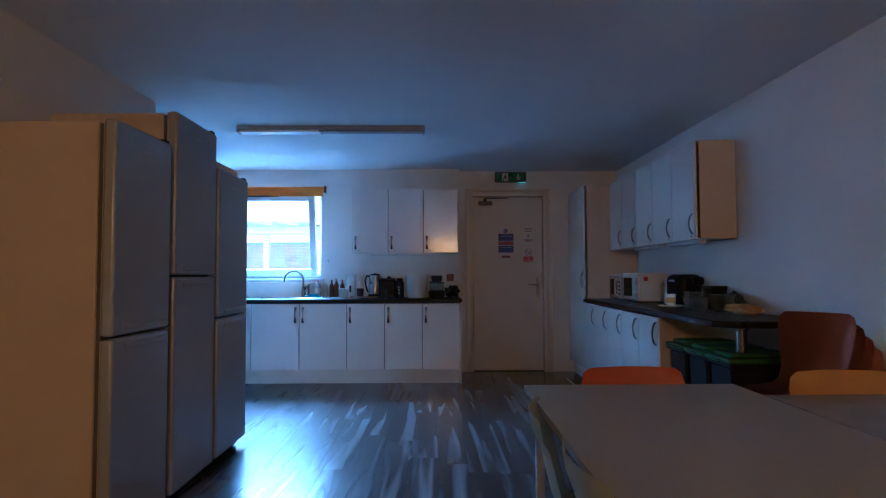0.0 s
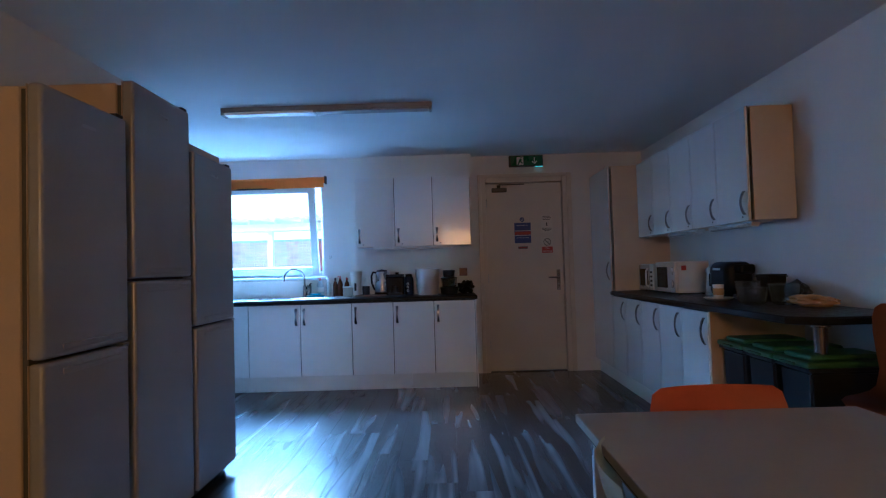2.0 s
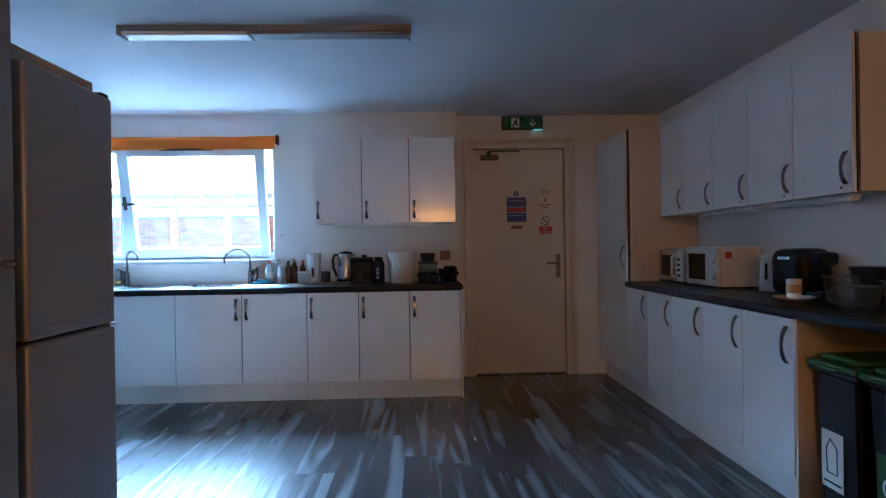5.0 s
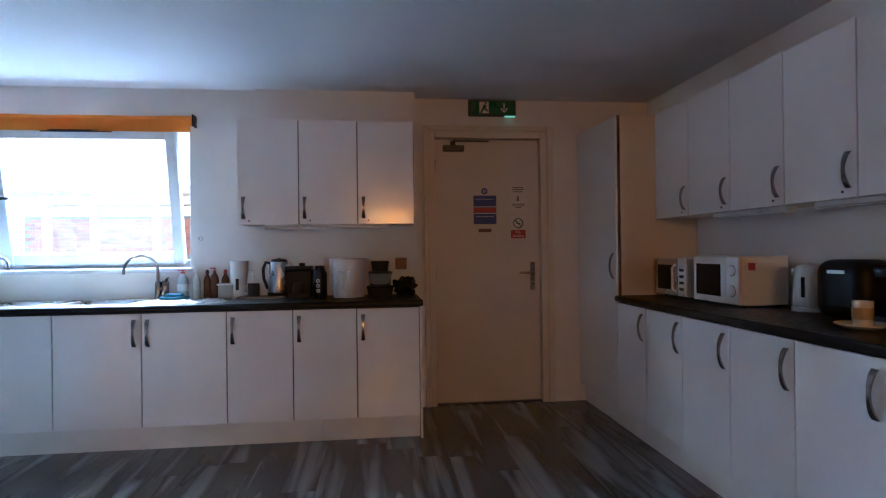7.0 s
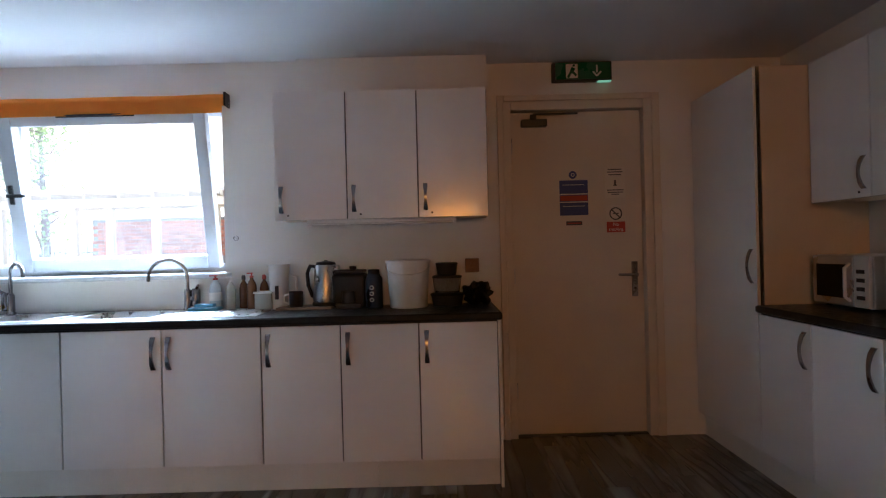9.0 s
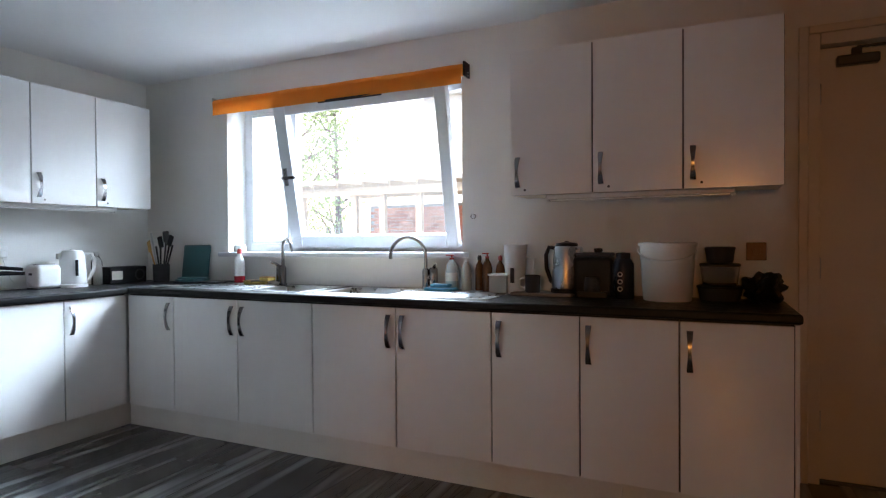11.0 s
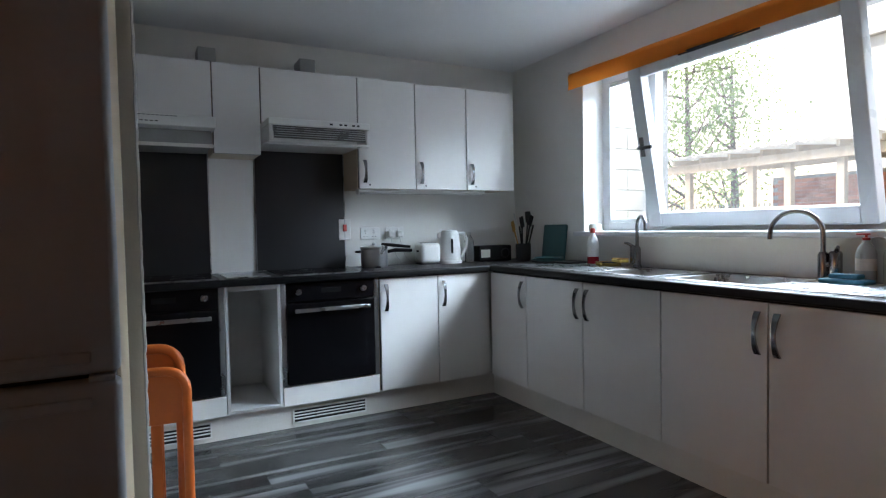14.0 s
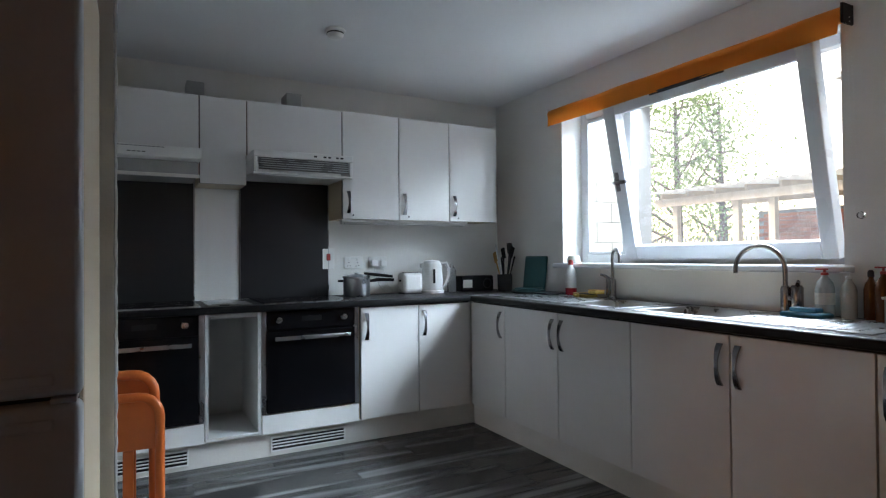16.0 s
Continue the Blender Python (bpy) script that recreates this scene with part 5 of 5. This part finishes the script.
tb = thing("bread_bag", pose(2.12, 3.98, TOPZ, 0, 0, 15), "tan bread bag lying on the worktop", "bag")
bm = bmesh.new()
bmesh.ops.create_icosphere(bm, subdivisions=4, radius=1)
for v in bm.verts:
    q = 0.85 + 0.3 * noise.noise(v.co * 2.5)
    v.co = Vector((v.co.x * 0.08 * q, v.co.y * 0.17 * q, max(0, 0.03 + v.co.z * 0.04 * q)))
part("sack", bm, M_BREAD, tb)
dk = thing("dark_pouch", pose(2.2, 4.25, TOPZ), "dark crumpled pouch against the wall", "bag")
bm = bmesh.new()
bmesh.ops.create_icosphere(bm, subdivisions=3, radius=1)
for v in bm.verts:
    q = 0.8 + 0.4 * noise.noise(v.co * 2 + Vector((1, 5, 2)))
    v.co = Vector((v.co.x * 0.06 * q, v.co.y * 0.12 * q, max(0, 0.07 + v.co.z * 0.08 * q)))
part("sack", bm, M_DGREY, dk)


# ---- bins under the worktop ----
def bin_(y0, y1, sticker, label):
    w = y1 - y0
    b = thing("recycling_bin", pose(1.74, y1, 0, 0, 0, -90) @ Matrix.Diagonal((1, 1, 1.11, 1)), label, "bin", "bins under the worktop")
    bm = bmesh.new()
    lo, hi = [], []
    for x, y in ((0.02, 0.02), (w - 0.02, 0.02), (w - 0.02, 0.42), (0.02, 0.42)):
        lo.append(bm.verts.new((x + (0.015 if x < w / 2 else -0.015), y + (0.02 if y < 0.2 else -0.02), 0.0)))
        hi.append(bm.verts.new((x, y, 0.585)))
    bm.faces.new(lo)
    bm.faces.new(hi)
    for k in range(4):
        bm.faces.new((lo[k], lo[(k + 1) % 4], hi[(k + 1) % 4], hi[k]))
    bmesh.ops.bevel(bm, geom=list(bm.edges), offset=0.012, segments=3, affect="EDGES")
    part("bin_body", bm, M_BIN, b)
    part("collar", box(0.004, w - 0.004, 0.004, 0.436, 0.586, 0.60, 0.004), M_BIN, b)
    ld = bmesh.new()
    bm_box(ld, 0.0, w, -0.006, 0.44, 0.601, 0.628, 0.010, 3)
    bm_box(ld, 0.035, w - 0.035, 0.03, 0.40, 0.627, 0.652, 0.016, 3)
    part("lid", ld, M_GREEN, b, "green hinged lid")
    part("lid_grip", box(w * 0.3, w * 0.7, -0.022, -0.0062, 0.606, 0.618, 0.004), M_GREEN, b)
    s = part("sticker", box(w * 0.18, w * 0.62, 0.0285, 0.0305, 0.14, 0.36), M_PAPER if sticker else M_GREEN, b, "white sticker with a bin drawing" if sticker else "green sticker with a round arrow")
    s.matrix_basis = pose(0, -0.003, 0)
    if sticker:
        part("drawing", tube([(w * 0.3, 0.028, 0.20), (w * 0.28, 0.028, 0.29), (w * 0.36, 0.028, 0.33), (w * 0.5, 0.028, 0.30), (w * 0.5, 0.028, 0.20), (w * 0.3, 0.028, 0.20)], 0.003, 6), M_BLUE, s)
        part("text_bar", box(w * 0.22, w * 0.58, 0.0275, 0.0285, 0.16, 0.168), M_INK, s)
    else:
        part("drawing", lathe([(0.028, 0), (0.036, 0), (0.036, 0.002), (0.028, 0.002)], 20), M_PAPER, s).matrix_basis = pose(w * 0.4, 0.0285, 0.25, 90)
    return b


bin_(4.04, 4.33, True, "black recycling bin with green lid and white sticker")
bin_(3.735, 4.025, False, "black recycling bin with green lid and green sticker")
bin_(3.43, 3.72, False, "black recycling bin with green lid under the worktop end")


# ---- dining furniture ----
def table(m, w, d, label, top_m):
    t_ = thing("dining_table", m, label, "table", "dining tables")
    part("tabletop", box(0, w, 0, d, 0.735, 0.76, 0.004), top_m, t_)
    part("edge_band", box(0.006, w - 0.006, 0.006, d - 0.006, 0.726, 0.7345), M_DGREY, t_)
    for x0, x1, y0, y1 in ((0.03, w - 0.03, 0.03, 0.055), (0.03, w - 0.03, d - 0.055, d - 0.03), (0.03, 0.055, 0.056, d - 0.056), (w - 0.055, w - 0.03, 0.056, d - 0.056)):
        part("rail", box(x0, x1, y0, y1, 0.69, 0.7255, 0.002), M_STEEL, t_)
    for x in (0.035, w - 0.065):
        for y in (0.035, d - 0.065):
            lg = part("leg", box(x, x + 0.03, y, y + 0.03, 0.0, 0.69, 0.003), M_STEEL, t_)
            part("foot_cap", box(x - 0.002, x + 0.032, y - 0.002, y + 0.032, 0.0, 0.03, 0.003), M_BLACK, lg)


table(pose(0.44, 0.95, 0), 0.80, 1.45, "grey-brown laminate dining table with steel legs", M_TABLE)
table(pose(1.246, 0.80, 0), 0.80, 1.40, "second grey laminate dining table beside the wall", mat("table_laminate_grey", (0.27, 0.26, 0.24), 0.38, var=0.1, scale=12, bump=0.02))


def shell_chair(m, material, label, group, back=0.83, wide=1.0):
    """A moulded shell on four steel legs; it faces local -y, the back at +y."""
    c = thing("shell_chair", m, label, "chair", group)
    prof = [(-0.21, 0.425, 0.17), (-0.19, 0.445, 0.20), (-0.08, 0.44, 0.22), (0.06, 0.425, 0.22), (0.14, 0.43, 0.20), (0.185, 0.47, 0.175), (0.21, 0.54, 0.165),
            (0.228, 0.62, 0.185), (0.245, 0.70, 0.20), (0.262, back - 0.06, 0.205), (0.270, back - 0.018, 0.195), (0.273, back, 0.165)]
    bm = bmesh.new()
    rows = []
    n = 12
    for i, (y, z, hw) in enumerate(prof):
        row = []
        for k in range(n + 1):
            u = -1 + 2 * k / n
            seat = 1 if i < 5 else 0
            row.append(bm.verts.new((hw * wide * u, y - (0 if seat else 0.035 * u * u), z + (0.022 * u * u if seat else 0))))
        rows.append(row)
    for a, b in zip(rows, rows[1:]):
        for k in range(n):
            bm.faces.new((a[k], a[k + 1], b[k + 1], b[k]))
    bmesh.ops.solidify(bm, geom=list(bm.faces), thickness=0.009)
    bmesh.ops.smooth_vert(bm, verts=bm.verts, factor=0.3, use_axis_x=True, use_axis_y=True, use_axis_z=True)
    part("seat_shell", bm, material, c, smooth=60)
    for sx in (-1, 1):
        for y0, y1 in ((-0.12, -0.20), (0.10, 0.22)):
            lg = part("leg", tube([(sx * 0.12, y0 * 0.4, 0.408), (sx * 0.155, y0, 0.40), (sx * 0.205, y1, 0.012)], 0.0095, 10), M_CHROME, c)
            part("foot_cap", lathe([(0, 0), (0.013, 0), (0.013, 0.022), (0, 0.022)], 12, sx * 0.205, y1), M_BLACK, lg)
    return c


CH = "chairs round the tables"
shell_chair(pose(0.87, 2.215, 0), M_ORANGE, "orange moulded plastic chair tucked under the table end", CH, 0.815)
shell_chair(pose(1.56, 2.02, 0), M_YELLOW, "amber moulded plastic chair at the second table end", CH, 0.83)
shell_chair(pose(0.66, 1.93, 0, 0, 0, 80), M_CREAM, "pale green moulded chair at the table's long side", CH, 0.775)
shell_chair(pose(0.66, 1.42, 0, 0, 0, 92), M_CREAM, "pale green moulded chair at the table's long side", CH, 0.80)
ST = "stacked chairs by the wall"
st_ = shell_chair(pose(1.85, 2.98, 0.165, 0, 0, -52), M_RUST, "terracotta moulded chair in a leaning stack by the wall", ST, 0.815, 0.88)
for k in range(1, 4):
    copy_thing(st_, pose(1.85 + 0.042 * k, 2.98, 0.165 - 0.055 * k, 0, 0, -52))


# ---- folded chairs by the partition ----
def folded_chair(m, label):
    c = thing("folding_chair", m, label, "chair", "")
    def arch(w, h, y, r):
        q = 0.075
        pts = [(-w, y, 0.0), (-w, y, h - q)]
        for i in range(1, 6):
            a = math.pi / 2 * i / 5
            pts.append((-w + q - q * math.cos(a), y, h - q + q * math.sin(a)))
        return pts + [(-x, yy, z) for x, yy, z in pts[::-1]]
    for nm, w, h, y, r in (("back_frame", 0.20, 0.725, 0.0, 0.020), ("front_frame", 0.225, 0.65, -0.07, 0.018)):
        part(nm, tube(arch(w, h, y, r), r, 12), M_ORANGE, c)
        bm = bmesh.new()
        rim = [(x, z) for x, yy, z in arch(w - 0.008, h - 0.008, 0, 0) if z > 0.01]
        f = bm.faces.new([bm.verts.new((x, y - 0.006, z)) for x, z in [(-w + 0.008, h - 0.20)] + rim + [(w - 0.008, h - 0.20)]])
        q = bmesh.ops.extrude_face_region(bm, geom=[f])
        bmesh.ops.translate(bm, vec=(0, 0.012, 0), verts=[v for v in q["geom"] if isinstance(v, bmesh.types.BMVert)])
        panel = part("panel", bm, M_ORANGE, c)
        for x in (-0.09, 0.03):
            part("slot", box(x, x + 0.05, y - 0.009, y - 0.0062, h - 0.12, h - 0.095, 0.001), M_BLACK, panel)
        for k in range(4):
            x = -0.115 + 0.077 * k
            part("slat", box(x - 0.019, x + 0.019, y - 0.007, y + 0.007, 0.04, h - 0.201, 0.004), M_ORANGE, c)
    return c


folded_chair(pose(-2.52, 4.245, 0, 0, 0, 84), "orange plastic folding chair folded upright")

bm = bmesh.new()
rg_ = random.Random(9)
bm_tube(bm, [(-1.931 + 0.0015 * rg_.random(), 4.3235 + 0.0025 * rg_.random(), z) for z in np.linspace(0.0, 2.425, 90)], [0.004 + 0.002 * rg_.random() for _ in range(90)], 6)
solid("corner_bead", bm, M_UPVC, "chipped white corner bead on the partition edge", "trim", "structure")

# ---- outside ----
M_GROUND = mat("paving_ground", (0.14, 0.135, 0.125), 0.9, var=0.25, scale=0.8, bscale=30)
M_TIMBER = mat("pale_timber", (0.42, 0.34, 0.25), 0.75, var=0.2, scale=3, stretch=(8, 8, 1))
M_BRICK = mat("red_brick", (0.33, 0.12, 0.075), 0.85, var=0.2, scale=14, piece=0.25)
M_MORTAR = mat("mortar", (0.20, 0.185, 0.165), 0.9)
M_PALEBLOCK = mat("pale_block", (0.30, 0.255, 0.20), 0.85, var=0.15, scale=12, piece=0.12)
M_ROOF = mat("corrugated_sheet", (0.45, 0.46, 0.45), 0.5, var=0.15, scale=2)
M_FENCE = mat("fence_green", (0.10, 0.13, 0.12), 0.5)
M_LEAF = mat("leaves", (0.12, 0.17, 0.08), 0.6, var=0.5, scale=1.5, bscale=9)
nt_ = M_LEAF.node_tree
tl_, ad_ = nt_.nodes.new("ShaderNodeBsdfTranslucent"), nt_.nodes.new("ShaderNodeMixShader")
tl_.inputs[0].default_value, ad_.inputs[0].default_value = (0.22, 0.32, 0.10, 1), 0.45
nt_.links.new(nt_.nodes["Principled BSDF"].outputs[0], ad_.inputs[1])
nt_.links.new(tl_.outputs[0], ad_.inputs[2])
nt_.links.new(ad_.outputs[0], nt_.nodes["Material Output"].inputs[0])
M_BARK = mat("bark", (0.12, 0.09, 0.07), 0.9, var=0.3, scale=10)
M_RENDER = mat("pale_render", (0.68, 0.66, 0.62), 0.85, var=0.08, scale=0.5)
bm = bmesh.new()
R_ = 400
bm.faces.new([bm.verts.new(c) for c in ((-R_, -R_, -0.25), (R_, -R_, -0.25), (R_, R_, -0.25), (-R_, R_, -0.25))])
solid("ground", bm, M_GROUND, "worn paved yard reaching away from the building", "ground", "structure", smooth=0)
sh = thing("timber_shelter", pose(0, 0, -0.25), "pale timber shelter with a corrugated roof in the yard", "shelter")
for x in (-7.95, -6.62, -5.95, -5.12, -4.02, -2.75, -1.5, -0.2):
    part("post", box(x - 0.06, x + 0.06, 14.0, 14.12, 0, 2.42, 0.01), M_TIMBER, sh)
part("beam", box(-8.4, 0.6, 13.93, 13.998, 2.40, 2.56, 0.01), M_TIMBER, sh)
part("beam", box(-8.4, 0.6, 16.4, 16.5, 2.55, 2.68, 0.01), M_TIMBER, sh)
for x in np.arange(-8.2, 0.6, 0.62):
    part("rafter", box(x - 0.025, x + 0.025, 0, 2.62, 0, 0.10), M_TIMBER, sh).matrix_basis = pose(0, 13.9, 2.565, 3.2)
bm = bmesh.new()
cols = []
for i in range(240):
    x = -8.5 + i * 0.0385
    z = 0.025 * math.sin(i * math.pi / 3)
    cols.append([bm.verts.new((x, 13.8, 2.70 + z)), bm.verts.new((x, 16.6, 2.87 + z))])
for a, b in zip(cols, cols[1:]):
    bm.faces.new((a[0], b[0], b[1], a[1]))
bmesh.ops.solidify(bm, geom=list(bm.faces), thickness=0.006)
part("roof", bm, M_ROOF, sh, "wavy grey corrugated sheets")
fc = thing("railing_fence", pose(0, 0, -0.25), "dark upright railings behind the shelter", "fence")
for x in np.arange(-13.0, -6.2, 0.13):
    part("railing", box(x - 0.012, x + 0.012, 17.0, 17.024, 0, 1.85), M_FENCE, fc, smooth=0)
for z in (0.3, 1.6):
    part("rail", box(-13.1, -6.1, 17.025, 17.05, z, z + 0.04), M_FENCE, fc, smooth=0)
bg = thing("far_building", pose(-6, 44, -0.25), "pale rendered apartment block beyond the trees", "building")
part("wall", box(-14, 22, 0, 10, 0, 12.5), M_RENDER, bg, smooth=0)
part("roof", box(-14.3, 22.3, -0.4, 10.3, 12.51, 12.9, 0.05), M_ROOF, bg)
for i in range(8):
    for k in range(4):
        wd = part("window", box(-12.6 + i * 4.2, -11.2 + i * 4.2, -0.06, -0.002, 1.4 + k * 2.9, 2.9 + k * 2.9), M_UPVC, bg, smooth=0)
        part("pane", box(-12.5 + i * 4.2, -11.3 + i * 4.2, -0.075, -0.062, 1.5 + k * 2.9, 2.8 + k * 2.9), M_ROOF, wd, smooth=0)


def tree(x, y, h, seed, label):
    rg = random.Random(seed)
    t_ = thing("tree", pose(x, y, -0.25), label, "tree", "trees behind the fence")
    bm = bmesh.new()
    bm_tube(bm, [(0, 0, 0), (0.1, 0, h * 0.3), (-0.05, 0.1, h * 0.6), (0, 0, h * 0.92)], [0.16, 0.12, 0.07, 0.02], 8)
    tips = []
    for k in range(16):
        z = h * (0.22 + 0.045 * k)
        a = rg.random() * 6.28
        L = h * (0.27 - 0.011 * k)
        tip = Vector((L * math.cos(a), L * math.sin(a), z + L * 0.6))
        tips += [tip, tip * 0.7 + Vector((0, 0, z * 0.3)), Vector((tip.x * 0.45, tip.y * 0.45, z + L * 0.3))]
        bm_tube(bm, [(0, 0, z), tip * 0.5 + Vector((0, 0, z * 0.45)), tip], [0.05, 0.03, 0.01], 6)
    part("trunk", bm, M_BARK, t_)
    vs, fs = [], []
    for tip in tips:
        for _ in range(85):
            c = tip + Vector((rg.gauss(0, 0.5), rg.gauss(0, 0.5), rg.gauss(0, 0.45)))
            u = Vector((rg.gauss(0, 1), rg.gauss(0, 1), rg.gauss(0, 1))).normalized()
            v = u.orthogonal().normalized()
            s = 0.035 + rg.random() * 0.04
            i = len(vs)
            vs += [c - u * s, c + v * s * 0.5, c + u * s, c - v * s * 0.5]
            fs.append((i, i + 1, i + 2, i + 3))
    me = bpy.data.meshes.new("crown")
    me.from_pydata(vs, [], fs)
    me.materials.append(M_LEAF)
    cr = new("crown", me)
    cr.parent = t_


tree(-13.4, 18.6, 7.0, 1, "slim leafy tree with gaps in its crown")
tree(-12.0, 18.9, 8.2, 5, "tall leafy tree behind the railings")
tree(-11.0, 19.6, 6.6, 6, "leafy tree behind the timber shelter")
tree(-15.6, 19.4, 6.2, 2, "leafy tree behind the railings")
tree(-17.6, 20.2, 7.5, 3, "tall leafy tree behind the railings")



# ---- bricks and blocks outside ----
def brick_wall(name, m, length, z0, z1, bw, bh, bd, material, label, lo=0.0, zlo=0.0):
    """A mortar core with bricks standing a little proud; bricks nearest the view are single parts."""
    w = thing(name, m, label, "wall", kind="structure")
    part("mortar_core", box(0, length, 0.012, 0.22, z0, z1), M_MORTAR, w, smooth=0)
    bm = bmesh.new()
    bm_box(bm, 0, bw - 0.010, 0, bd, 0, bh - 0.010, 0.003, 1)
    me = mesh("brick", bm, material, 0)
    k = 0
    z = zlo
    while z + bh < z1:
        x = lo + (bw / 2 if k % 2 else 0)
        while x + bw < length:
            o = new("brick", me)
            o.parent = w
            o.location = (x, 0, z)
            x += bw
        z, k = z + bh, k + 1


brick_wall("shelter_brick_wall", pose(-7.1, 15.4, -0.25), 6.3, 0, 2.28, 0.225, 0.075, 0.10, M_BRICK, "red brick wall behind the shelter posts", 0.0, 1.475)
brick_wall("side_block_wall", pose(-4.72, 7.35, -0.25, 0, 0, 90), 2.4, 0, 4.5, 0.44, 0.225, 0.10, M_PALEBLOCK, "pale blockwork wall of the neighbouring wing", 0.0, 0.9)


# ---- floor planks ----
def planks():
    L, W = 1.22, 0.185
    fl = thing("floor", pose(0, 0, 0), "grey wood-look vinyl plank floor", "floor", kind="structure")
    shared, count = {}, 0
    rest = bmesh.new()
    rng = random.Random(4)
    x, i = XL, 0
    while x < XR:
        x1 = min(x + W, XR)
        y = YS - rng.random() * L
        lo = YS if x1 > -2.0 else 3.9
        while y < YD + 0.10:
            a, b = max(y, lo), min(y + L, YD + 0.12)
            if b - a > 0.02:
                near = 0.8 < a and b < 7.4 and -3.5 < x < 1.8
                if near and b - a > L - 0.001 and count < 300:
                    key = round(x1 - x, 3)
                    if key not in shared:
                        bm = bmesh.new()
                        bm_box(bm, 0.0006, key - 0.0006, 0.0006, L - 0.0006, -0.0045, 0, 0.0008, 1)
                        shared[key] = mesh("plank", bm, M_FLOOR, 0)
                    o = new("plank", shared[key])
                    o.parent = fl
                    o.location = (x, a, 0)
                    count += 1
                else:
                    vs = [rest.verts.new(c) for c in ((x + 0.0006, a + 0.0006, 0), (x1 - 0.0006, a + 0.0006, 0), (x1 - 0.0006, b - 0.0006, 0), (x + 0.0006, b - 0.0006, 0))]
                    lo_ = [rest.verts.new((v.co.x, v.co.y, -0.0045)) for v in vs]
                    rest.faces.new(vs)
                    for k in range(4):
                        rest.faces.new((vs[k], lo_[k], lo_[(k + 1) % 4], vs[(k + 1) % 4]))
            y += L
        x, i = x1, i + 1
    o = part("plank_remainder", rest, M_FLOOR, fl, smooth=0)
    tagged(o, kind="stuff")


planks()
